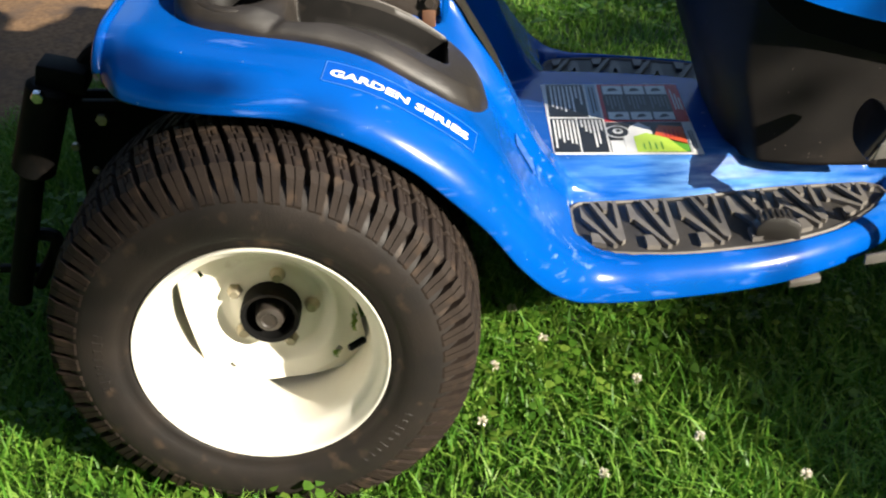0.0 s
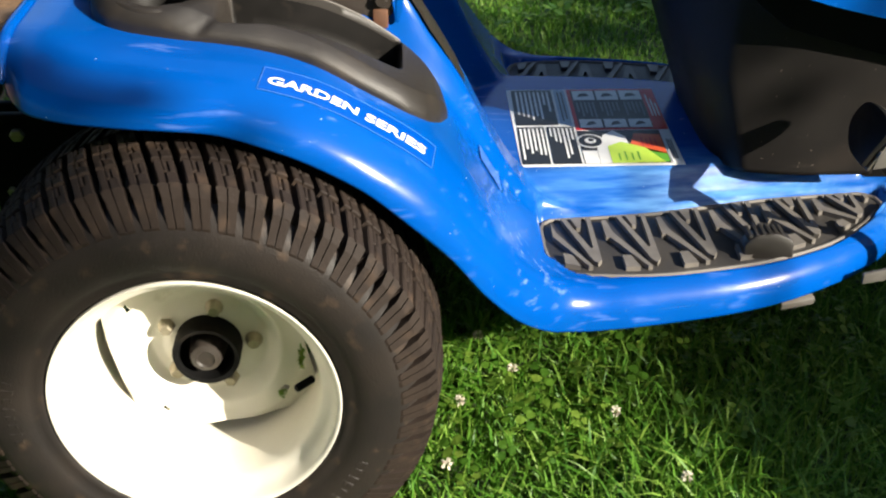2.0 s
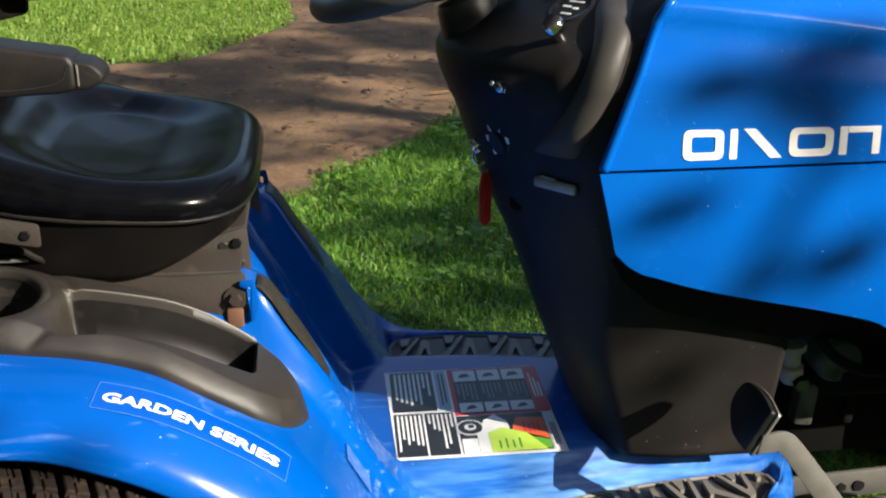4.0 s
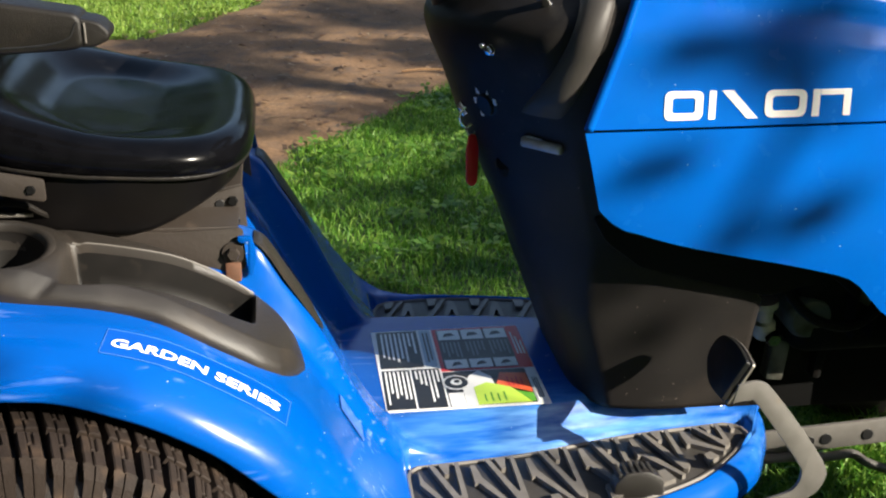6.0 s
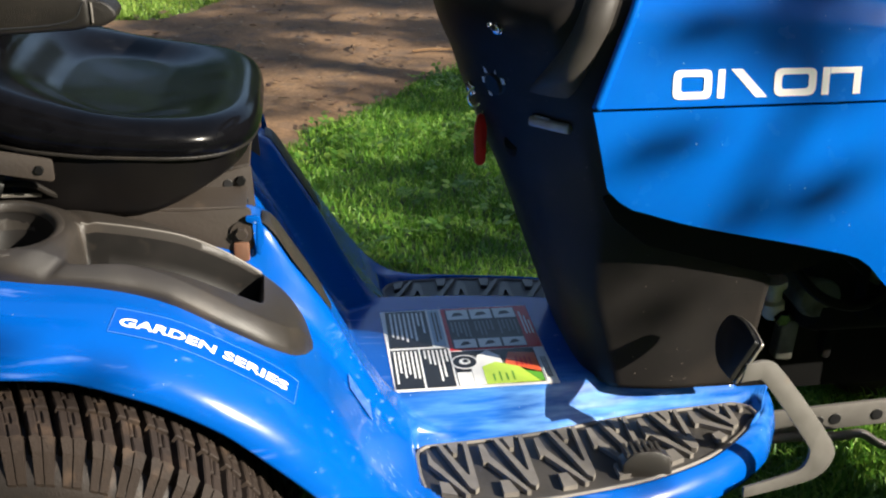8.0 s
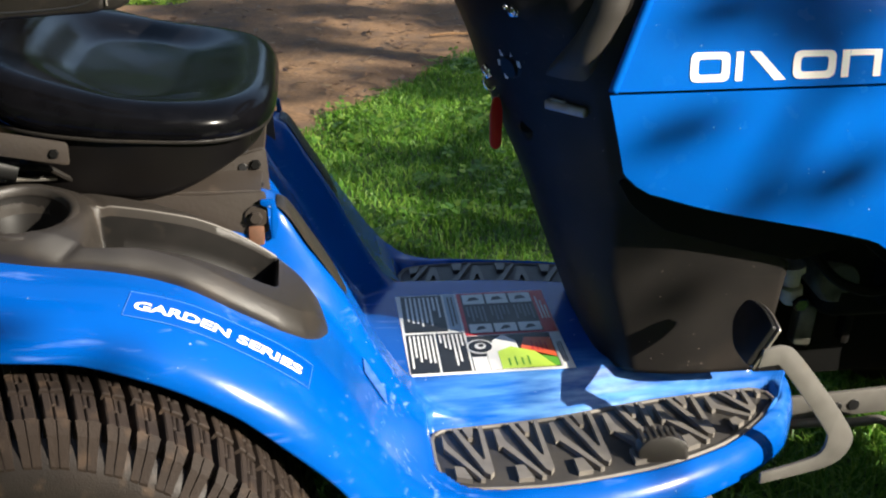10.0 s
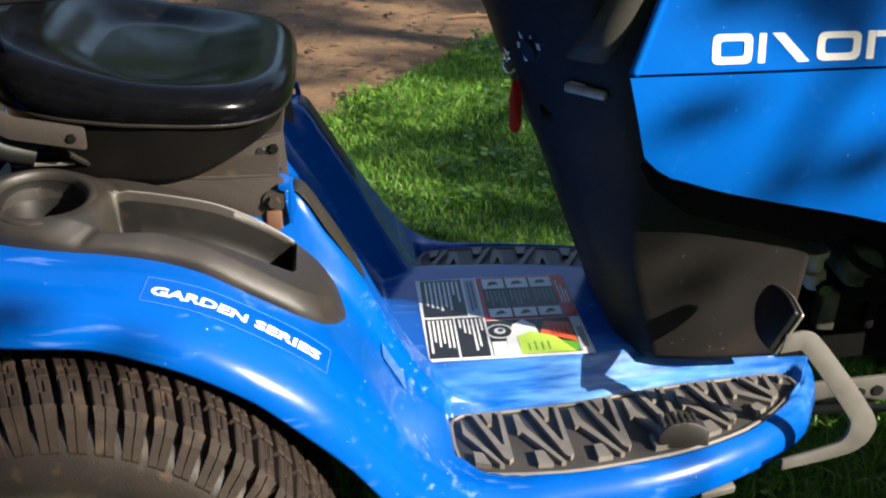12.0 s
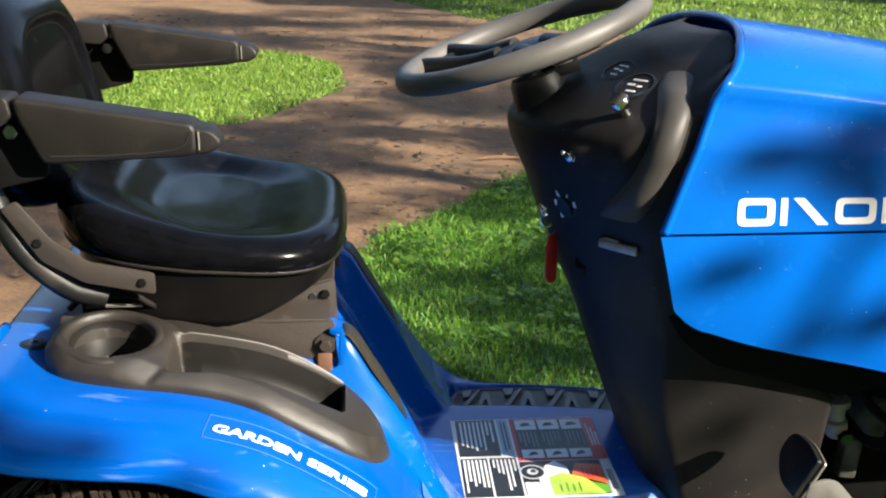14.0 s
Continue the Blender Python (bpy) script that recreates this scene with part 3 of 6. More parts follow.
boughs += [(x + SUN.x * 10 + 0.02 * math.sin(9 * y), y + SUN.y * 10, SUN.z * 10, 0.13) for x in (0.86, 1.02, 1.18, 1.34, 1.5, 1.66) for y in (-0.05 + 0.12 * (x > 1.0), 0.14, 0.30)]
near_tree = tree(8.9, -7.2, 8.5, crown_clumps(8.2, -6.4, 8.0, 3.4, 60, 3, lets_sun), 130, 0.055, 11, "broadleaf tree with a loose green crown beside the lawn")
wide = [b for b in boughs if b[3] > 0.06]
fine = [(x - SUN.x * 3.7, y - SUN.y * 3.7, z - SUN.z * 3.7, r * 0.85) for x, y, z, r in boughs if r <= 0.06]
part("bough", tube([(8.9, -7.2, 2.6), (7.3, -5.3, 3.3), (5.7, -3.4, 3.6), (5.2, -2.9, 3.55)], 0.012, 6, 4), BARK, near_tree)
sprays = leaf_mesh("shade_sprays", fine, 70, 0.021, 6)
spray_ob = new("shade_sprays", sprays)
spray_ob.parent = near_tree
spray_ob.matrix_parent_inverse = near_tree.matrix_basis.inverted()
bough_mesh = leaf_mesh("shade_boughs", wide, 360, 0.036, 5)
ob = new("shade_boughs", bough_mesh)
ob.parent = near_tree
ob.matrix_parent_inverse = near_tree.matrix_basis.inverted()

def over_track(c):
    """Keeps the sun on the lawn's edge and on the grass island."""
    gx, gy = c[0] - SUN.x / SUN.z * c[2], c[1] - SUN.y / SUN.z * c[2]
    lawn = math.hypot((gx - 1.0) / 1.3, (gy - 2.85) / 0.55) < 1
    island = math.hypot((gx + 1.2) / 1.7, (gy - 6.8) / 1.9) < 1
    beyond = 1.2 < gx < 7.5 and 8.5 < gy < 14.0
    return lets_sun(c) and not lawn and not island and not beyond


for k, (x, y, h, r) in enumerate(((9.6, -2.2, 8.0, 3.2), (12.6, 0.4, 9.0, 3.4))):
    tree(x, y, h, crown_clumps(x, y, h, r, 122, 70 + k, over_track, 0.028, 0.055), 260, 0.05, 90 + k, "broadleaf tree with a loose green crown beside the track")
# unseen trees added to cut sky light and sky reflections
spots = ((-3.8, -5.8, 9.5, 3.2), (0.2, -8.8, 11, 3.4), (-7.5, -1.2, 10, 3.4), (-7.5, 4.8, 10, 3.2), (18.5, 2.5, 11, 3.6), (6.5, -13.5, 11, 3.8), (-4.0, -11.0, 12, 4.2), (-11.0, -6.0, 12, 4.4), (-13.0, 4.0, 12, 4.2), (-12.5, 17.5, 9, 4.0), (-2.0, 25.0, 8, 3.6), (6.5, 25.5, 8, 3.6),
         (17.0, 18.5, 8, 3.6), (1.5, -12.5, 11, 4.0), (20.0, 5.0, 12, 4.4), (-17, 10, 13, 4.6))
for k, (x, y, h, r) in enumerate(spots):
    tree(x, y, h, crown_clumps(x, y, h, r, 95 if y < -4 else 46, 20 + k, over_track), 330 if y < -4 else 240, 0.19, 40 + k, "tall broadleaf tree out of view at the edge of the clearing")


# unseen wood added all round to dim the low sky, letting the sun over it
def far_wood():
    rng = random.Random(77)
    clumps = []
    for k in range(780):
        a = 2 * math.pi * k / 780 + rng.uniform(-0.01, 0.01)
        r = rng.uniform(22, 29)
        z = rng.uniform(0.3, 15.0 if a > math.pi else 5.0) if math.cos(a - math.atan2(SUN.y, SUN.x)) < 0.86 else rng.uniform(0.3, 6.5)
        clumps.append((2 + r * math.cos(a), 1 + r * math.sin(a), z, rng.uniform(1.4, 2.4)))
    return leaf_mesh("far_wood", clumps, 46, 0.55, 78)


wood = new("far_wood", far_wood())
tagged(wood, "dark green wood added out of view round the clearing", "woods", kind="stuff")


# ---- the tractor ----
tractor = empty("lawn_tractor", pose(0, 0, 0))
tagged(tractor, "blue garden tractor with black seat parked on grass", "lawn tractor")
HUB = (0.0, 0.265)      # x and z of the rear axle

# profile of the moulded blue deck along its length
lip_y = smooth_line([-0.205, -0.19, -0.16, -0.10, 0.0, 0.15, 0.25, 0.33, 0.40, 0.47, 0.56, 0.72, 0.86, 0.95, 1.0], [0.050, 0.006, -0.030, -0.045, -0.05, -0.05, -0.045, -0.028, 0.004, 0.036, 0.052, 0.085, 0.145, 0.215, 0.30])
lip_z = smooth_line([-0.2, -0.15, -0.07, 0.03, 0.112, 0.195, 0.25, 0.30, 0.35, 0.40, 0.45, 0.50, 0.60, 1.0], [0.606, 0.592, 0.585, 0.578, 0.552, 0.507, 0.458, 0.405, 0.335, 0.278, 0.247, 0.238, 0.236, 0.245])
top_z = smooth_line([-0.205, -0.17, -0.1, 0.0, 0.06, 0.14, 0.214, 0.269, 0.31, 0.35, 0.39, 0.43, 0.47, 0.52, 1.0], [0.655, 0.657, 0.648, 0.637, 0.629, 0.608, 0.568, 0.530, 0.487, 0.425, 0.362, 0.318, 0.297, 0.290, 0.290])
inner_z = smooth_line([-0.205, 0.15, 0.22, 0.25, 0.29, 0.334, 0.37, 0.41, 0.45, 0.5], [0.645, 0.640, 0.640, 0.632, 0.575, 0.498, 0.425, 0.360, 0.318, 0.295])
PADZ = 0.281
pad_in = smooth_line([0.45, 0.593, 0.786, 0.95], [0.254, 0.266, 0.304, 0.322])
pad_out = smooth_line([0.45, 0.48, 0.562, 0.71, 0.834, 0.926, 0.958], [0.125, 0.105, 0.10, 0.121, 0.167, 0.239, 0.284])

# plan of the fender console, which sits in a hollow of the deck
con_out = smooth_line([-0.122, -0.112, -0.085, -0.05, 0.0, 0.10, 0.19, 0.244, 0.275, 0.294, 0.306], [0.16, 0.116, 0.090, 0.079, 0.074, 0.074, 0.067, 0.072, 0.090, 0.123, 0.165])
con_in = smooth_line([-0.122, -0.112, -0.085, -0.05, 0.0, 0.05, 0.14, 0.22, 0.27, 0.295, 0.306], [0.16, 0.200, 0.222, 0.233, 0.234, 0.229, 0.223, 0.219, 0.211, 0.195, 0.167])


def deck(u, v):
    """Near half of the blue moulding: u along the length, v from the outer lip to the middle."""
    x = -0.205 + 1.205 * u
    yl, zl, zt = lip_y(x), lip_z(x), top_z(x)
    front = step(x, 0.30, 0.46)
    ys = (1 - front) * 0.085 + front * (yl + 0.045)         # where the rounded edge ends
    if v < 0.4:
        a = v / 0.4 * math.pi / 2
        y, z = yl + (ys - yl) * (1 - math.cos(a)), zl + (zt - zl) * math.sin(a) ** 0.9
    else:
        t = (v - 0.4) / 0.6
        y = ys + (YC - ys) * t
        y = min(y, YC + (0.338 - YC) * step(x, 0.915, 0.945))     # cut away beside the engine
        z = zt + (max(zt, inner_z(x)) - zt) * step(y, 0.215, 0.25)
        z += (inner_z(min(0.5, x + 0.055)) - z) * step(y, 0.306, 0.36) if x > 0.19 else 0.0     # hollow between the fenders
    if x > 0.3:
        rise = step(y, pad_in(x) + 0.002, pad_in(x) + 0.045)
        floor = 0.290 + 0.052 * rise
        z = max(z, floor) if v >= 0.4 else z
        inpad = step(x, 0.436, 0.446) * step(y, pad_out(x) - 0.008, pad_out(x) + 0.004) * (1 - step(y, pad_in(x) - 0.004, pad_in(x) + 0.008)) * (1 - step(x, 0.962, 0.975))
        z += (PADZ - 0.006 - z) * inpad
    z -= 0.05 * step(x, -0.105, -0.095) * (1 - step(x, 0.275, 0.285)) * step(y, con_out(x) + 0.012, con_out(x) + 0.02) * (1 - step(y, con_in(x) - 0.02, con_in(x) - 0.012)) if v > 0.4 else 0
    z -= step(-x, 0.19, 0.205) ** 2 * 0.02 * min(1, v / 0.4)
    return (x, y, z)


def deck_full():
    bm = sheet(deck, 250, 110)
    other = bmesh.ops.duplicate(bm, geom=bm.verts[:] + bm.edges[:] + bm.faces[:])["geom"]
    vs = [g for g in other if isinstance(g, bmesh.types.BMVert)]
    for v in vs:
        v.co.y = 2 * YC - v.co.y
    bmesh.ops.reverse_faces(bm, faces=[g for g in other if isinstance(g, bmesh.types.BMFace)])
    bmesh.ops.remove_doubles(bm, verts=bm.verts, dist=0.0006)
    bmesh.ops.recalc_face_normals(bm, faces=bm.faces)
    thicken(bm, 0.004)
    return bm


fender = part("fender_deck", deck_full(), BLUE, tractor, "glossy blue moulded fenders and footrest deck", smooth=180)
for side in (1, -1):
    bead = [Vector(deck(0.012, v / 40)) for v in range(2, 27)]
    part("rear_bead", tube([(p.x - 0.004, p.y if side > 0 else 2 * YC - p.y, p.z - 0.001) for p in bead], 0.0075, 10, 1), BLUE, fender, "rounded step at the fender's end", smooth=180)


# rear wheels: tyre, tread blocks, rim with its dished disc, hub and nuts
def tyre_profile():
    half = [(0.163, 0.104), (0.171, 0.119), (0.176, 0.1275), (0.182, 0.1255), (0.190, 0.1315), (0.208, 0.1355), (0.232, 0.1335), (0.248, 0.127), (0.259, 0.116), (0.267, 0.098), (0.270, 0.06), (0.270, 0.0)]
    return half + [(r, -w) for r, w in half[-2::-1]]


PITCH = 58


def tread_block(y0, y1, length, skew, height, shoulder=0.0):
    """A block on the crown, standing at the top of a tyre: x along the tread, y across, z outwards from the axle."""
    bm = bmesh.new()

    def piece(a0, a1, b0, b1, top):
        def ring(z, grow):
            return [bm.verts.new((a + skew * (b - y0) + (grow if a == a1 else -grow), b + (grow if b == b1 else -grow), z + (-(abs(b) - 0.06) * 0.16 if abs(b) > 0.06 else 0)))
                    for a, b in ((a0, b0), (a1, b0), (a1, b1), (a0, b1))]
        low, high = ring(0.262, 0.0022), ring(top - 0.0014, 0.0)
        cap = ring(top, -0.0012)
        for p, q in ((low, high), (high, cap)):
            for k in range(4):
                bm.faces.new((p[k], p[(k + 1) % 4], q[(k + 1) % 4], q[k]))
        bm.faces.new(cap)

    h, s = length / 2, 0.0008
    piece(-h, h, y0, y1, height - 0.004)
    ym = y0 + (y1 - y0) * 0.5
    piece(-h, -h * 0.15 - s, y0, y1, height)
    piece(-h * 0.15 + s, h, y0, ym, height)
    piece(h * 0.35, h, ym, y1, height)
    piece(-h * 0.15 - s, h * 0.35 - 2 * s, ym + 2 * s, y1, height)
    if shoulder:
        # the block runs down the side wall in two halves with a slit between
        for e0, e1 in ((-h, -0.09 * h), (0.05 * h, h)):
            top = [bm.verts.new((a * 1.1, y0 - 0.0012, height - 0.0075)) for a in (e0, e1)]
            mid = [bm.verts.new((a * 0.92 + 0.003, y0 - 0.0110, 0.2725)) for a in (e0, e1)]
            low = [bm.verts.new((a * 0.80 + 0.007, y0 - 0.0245, 0.243)) for a in (e0, e1)]
            inn = [bm.verts.new((a * 0.66 + 0.010, y0 - 0.0235, 0.229)) for a in (e0, e1)]
            back = [[bm.verts.new((v.co.x, v.co.y + 0.022, v.co.z - 0.016)) for v in row] for row in (top, mid, low)]
            rows = (top, mid, low, inn)
            for p, q in zip(rows, rows[1:]):
                bm.faces.new((p[0], p[1], q[1], q[0]))
            for e in (0, 1):
                for (p, q), (bp, bq) in zip(zip((top, mid), (mid, low)), zip(back, back[1:])):
                    bm.faces.new((p[e], q[e], bq[e], bp[e]))
                bm.faces.new((low[e], inn[e], back[2][e]))
    bmesh.ops.recalc_face_normals(bm, faces=bm.faces)
    return bm


ROWS = ((-0.106, -0.066, 0.0225, -0.30, 0.2915, 1, 0.0), (-0.061, -0.026, 0.0232, -0.34, 0.2925, 0, -0.0140), (-0.021, 0.016, 0.0232, -0.30, 0.2925, 0, -0.0270),
        (0.021, 0.058, 0.0225, 0.30, 0.2925, 0, -0.0250), (0.063, 0.104, 0.0215, 0.30, 0.2915, 0, -0.0130))


def rim_barrel():
    prof = [(0.163, -0.104), (0.168, -0.113), (0.170, -0.119), (0.1715, -0.123), (0.170, -0.126), (0.167, -0.1255), (0.164, -0.120), (0.161, -0.112), (0.155, -0.104), (0.148, -0.099), (0.144, -0.090),
            (0.142, -0.060), (0.141, -0.02), (0.1405, 0.03), (0.142, 0.07), (0.150, 0.10), (0.163, 0.118), (0.170, 0.125)]
    return moved(lathe([(r, -y) for r, y in prof], 84), pose(0, 0, 0, 90))


def rim_disc():
    """Dished disc with four bites at its edge, four square holes, welded to the barrel between the bites."""
    nr, na = 22, 240

    def edge(a):
        d = min(abs((a - c + math.pi) % (2 * math.pi) - math.pi) for c in (radians(10), radians(100), radians(190), radians(280)))
        return min(0.1405, 0.1195 / math.cos(min(d, 1.0)) + 0.0008 * math.cos(6 * a))

    def place(u, v):
        a = 2 * math.pi * v
        r = 0.034 + (edge(a) - 0.034) * u
        y = -0.002 + 0.004 * step(r, 0.045, 0.062) - 0.016 * step(r, 0.070, 0.094) + 0.010 * step(r, 0.118, 0.139)
        y -= 0.005 * math.exp(-((r - 0.103) / 0.016) ** 2) * math.cos(2 * (a - radians(55)) * 2)
        return (r * math.cos(a), y, r * math.sin(a))

    def keep(u, v):
        a = 2 * math.pi * v
        r = 0.034 + (edge(a) - 0.034) * u
        for c in (56, 146, 236, 326):
            dx, dz = r * math.cos(a) - 0.112 * math.cos(radians(c)), r * math.sin(a) - 0.112 * math.sin(radians(c))
            if abs(dx) + abs(dz) < 0.0062:
                return False
        return True
    bm = sheet(place, nr * 3, na * 2, keep=keep)
    bmesh.ops.remove_doubles(bm, verts=bm.verts, dist=1e-5)
    bmesh.ops.recalc_face_normals(bm, faces=bm.faces)
    thicken(bm, 0.004)
    return bm


def rear_wheel(y, side):
    m = Matrix.Translation((HUB[0], y, HUB[1])) @ Matrix.Diagonal((1, side, 1, 1))
    t = part("rear_tyre", moved(moved(lathe(tyre_profile(), 120), pose(0, 0, 0, 90)), m), RUBBER, tractor, "dusty black turf tyre with chunky tread", smooth=180)
    r = part("rear_rim", moved(rim_barrel(), m), WHITE, tractor, "cream painted steel rim", smooth=60)
    part("disc", moved(rim_disc(), m), WHITE, r, smooth=60)
    hub = part("hub", moved(moved(lathe([(0.0, 0.0), (0.030, 0.002), (0.034, 0.012), (0.035, 0.032), (0.0405, 0.034), (0.042, 0.030), (0.042, -0.004), (0.03, -0.006)], 40), pose(0, 0, 0, 90)), m), FRAME, r, "black cupped wheel hub")
    part("axle_stub", moved(moved(lathe([(0.024, -0.004), (0.021, 0.026), (0.0185, 0.036), (0.012, 0.0385), (0.010, 0.036), (0.0, 0.035)], 28), pose(0, 0, 0, 90)), m), BROWN, r, "rusty brown axle end")
    for k in range(5):
        a = radians(78 + 72 * k)
        mm = m @ Matrix.Translation((0.0572 * math.cos(a), -0.004, 0.0572 * math.sin(a))) @ pose(0, 0, 0, 90, 0, 0)
        part("lug_nut", moved(lathe([(0, 0.013), (0.0065, 0.0135), (0.0085, 0.011), (0.0095, 0.004), (0.0115, 0.002), (0.0115, 0), (0, 0)], 6 if k % 2 else 12), mm), BOLT, r, "zinc lug bolt")
    part("valve_stem", moved(rod(0.0052, 0.030, 0.002, 12), m @ along((0.132, -0.052, -0.022), (0.112, -0.075, -0.020))), FRAME, r, "black rubber valve stem")
    return t, r, m


tyre, rim, WM = rear_wheel(0.0, 1)


def sidewall_marks(start, n, r):
    """Moulded marks too worn to read: plain raised bars round the side wall."""
    bm = bmesh.new()
    rng = random.Random(n)
    me = bpy.data.meshes.new("tmp")
    for k in range(n):
        a = radians(start + 3.4 * k)
        bar = block(0.006 if k % 3 else 0.003, 0.0022, rng.uniform(0.010, 0.015), 0.0006, WM @ pose(0, 0, 0, 0, 90 - math.degrees(a), 0) @ Matrix.Translation((0, -0.1345, r)), 1)
        bar.to_mesh(me)
        bar.free()
        bm.from_mesh(me)
    bpy.data.meshes.remove(me)
    return bm


for start, n in ((168, 8), (-52, 9)):
    part("sidewall_marking", sidewall_marks(start, n, 0.212), RUBBER, tyre, smooth=0)


def clippings(x, z, w, h, n, seed):
    """Bits of cut grass caught in an opening of the rim's disc."""
    rng = random.Random(seed)
    bm = bmesh.new()
    for _ in range(n):
        p = Vector((x + rng.gauss(0, w), -0.024 + rng.uniform(-0.003, 0.003), z + rng.gauss(0, h)))
        d = Vector((rng.uniform(-1, 1), rng.uniform(-0.6, 0.1), rng.uniform(-1, 1))).normalized() * rng.uniform(0.003, 0.006)
        t = d.orthogonal().normalized() * 0.0016
        bm.faces.new([bm.verts.new(v) for v in (p - d, p + t, p + d, p - t)])
    return bm


for x, z, w, h, n in ((0.1165, 0.252, 0.0024, 0.0085, 40), (0.0885, 0.200, 0.0028, 0.0028, 14)):
    part("grass_clippings", clippings(x, z, w, h, n, 31 + n), GRASS_SUNLIT, rim, "green grass clippings caught in the rim", smooth=0)
tyre_far, rim_far, WMF = rear_wheel(2 * YC, -1)


# hood: upper shell, lower side panels, black grille side
def hood_half(z):
    """Half width of the hood at a height."""
    return lerp(z, [0.45, 0.62, 0.78, 0.90, 0.955, 0.985, 1.005, 1.02, 1.03], [0.262, 0.270, 0.276, 0.268, 0.254, 0.225, 0.17, 0.10, 0.0])


hood_low = smooth_line([0.66, 0.70, 0.773, 0.99, 1.045, 1.10, 1.16, 1.75], [0.66, 0.648, 0.626, 0.577, 0.560, 0.508, 0.47, 0.46])


def hood_back(z):
    return 0.661 + (0.36 * (z - 0.78) + 0.45 * max(0, z - 0.955) if z > 0.78 else 0.235 * (0.78 - z))


def hood_top(u, v):
    a = 2 * v - 1
    s = abs(a)
    if s > 0.5:
        z0 = 0.7825 + (0.955 - 0.7825) * (1 - s) / 0.5
        y = hood_half(z0)
    else:
        ang = s / 0.5 * math.pi / 2
        y, z0 = 0.254 * math.sin(ang) ** 0.85, 0.955 + 0.078 * math.cos(ang) ** 0.8
    crease = 0.006 * math.exp(-((s - 0.47) / 0.035) ** 2)
    x0 = hood_back(z0) + 0.02 * max(0, (0.25 - s) / 0.25)
    x = x0 + (1.75 - x0) * u
    drop = 0.175 * u ** 1.25 * step(z0, 0.80, 0.97)
    return (x, YC + math.copysign(y + crease - 0.05 * u * u, a), z0 - drop + crease)


def hood_side(u, v):
    """Near lower side panel."""
    zt = 0.7795
    x0 = hood_back(zt)
    x = x0 + (1.75 - x0) * u
    zb = hood_low(max(x, 0.70))
    z = zb + (zt - zb) * v
    xx = x + (hood_back(z) - x0) * (1 - u) ** 6
    c = max(0, 1 - (xx - hood_back(z)) / 0.03) * max(0, 1 - (z - zb) / 0.03)
    return (xx + 0.012 * c, YC - hood_half(z) - 0.004 * math.sin(math.pi * v) + 0.05 * u * u, z + 0.012 * c)


hood = part("hood", sheet(hood_top, 60, 80, 0.004), HOODBLUE, tractor, "glossy blue hood with scratches", smooth=60)
lip = [hood_top(0.0, v / 160) for v in range(161)]
part("hood_edge", tube([(x + 0.004, y, z) for x, y, z in lip], 0.0065, 10, 1), HOODBLUE, hood, smooth=180)
for side in (1, -1):
    bm = sheet(hood_side, 60, 24)
    if side < 0:
        for v in bm.verts:
            v.co.y = 2 * YC - v.co.y
    bmesh.ops.recalc_face_normals(bm, faces=bm.faces)
    thicken(bm, 0.004)
    part("hood_side_panel", bm, HOODBLUE, tractor, "glossy blue lower hood panel", smooth=60)


# dash tower: black column that carries the steering wheel and the controls
tower_back = smooth_line([0.335, 0.43, 0.523, 0.587, 0.72, 0.80, 0.884, 0.925, 0.97, 1.005, 1.022], [0.712, 0.676, 0.641, 0.618, 0.560, 0.531, 0.502, 0.548, 0.625, 0.690, 0.76])
tower_half = smooth_line([0.335, 0.45, 0.60, 0.78, 0.90, 0.98, 1.022], [0.184, 0.186, 0.196, 0.243, 0.253, 0.205, 0.11])


def tower_place(z, a):
    """The tower's skin at a height; a from -1 (near side, at the hood) to 1."""
    s = abs(a)
    w = tower_half(z)
    deep = min(lerp(z, [0.335, 0.48, 0.60, 0.75], [0.040, 0.055, 0.095, 0.115]), 0.79 - tower_back(z))
    if s < 0.6:
        y = w * 0.93 * s / 0.6
        x = tower_back(z) + deep * (s / 0.6) ** lerp(z, [0.335, 0.48, 0.62, 0.76], [5.0, 4.0, 3.0, 2.3])
    else:
        t = (s - 0.6) / 0.4
        full = max(w, lerp(z, [0.335, 0.60, 0.78, 0.88, 0.93, 0.985, 1.022], [0.15, 0.18, 0.262, 0.264, 0.250, 0.195, 0.10]))
        y = w * 0.93 + (full - w * 0.93) * math.sin(min(1, t * 2.0) * math.pi / 2)
        x0 = tower_back(z) + deep
        x = x0 + max(0.0, lerp(z, [0.335, 0.508, 0.515, 0.60, 0.66, 0.86, 0.93, 1.0], [0.935, 0.958, 0.945, 0.83, 0.80, 0.86, 0.78, 0.74]) - x0) * t
    return (x, YC + math.copysign(y, a), z)


def tower_skin(u, v):
    return tower_place(0.335 + 0.687 * u, 2 * v - 1)


tower = part("dash_tower", sheet(tower_skin, 96, 150, -0.004), DASH, tractor, "dusty black plastic dash tower", smooth=180)
# black trim under the hood
for side in (1, -1):
    trim = rounded([(0.70, 0.640), (0.72, 0.605), (0.77, 0.566), (0.96, 0.512), (1.06, 0.535), (1.10, 0.50), (1.11, 0.53), (1.045, 0.60), (0.80, 0.66), (0.74, 0.66)], 0.010)
    part("lower_trim", slab(trim, 0.02, 0.003, Matrix.Translation((0, YC - side * 0.182 + (0.02 if side < 0 else 0), 0)) @ pose(0, 0, 0, 90)), FRAME, tower, "black trim below the hood")


BEZEL = material("pale_grey_bezel", (0.040, 0.036, 0.033), 0.5, spec=0.3, bump=0.2, bump_size=700, color2=(0.052, 0.047, 0.042), size2=14)


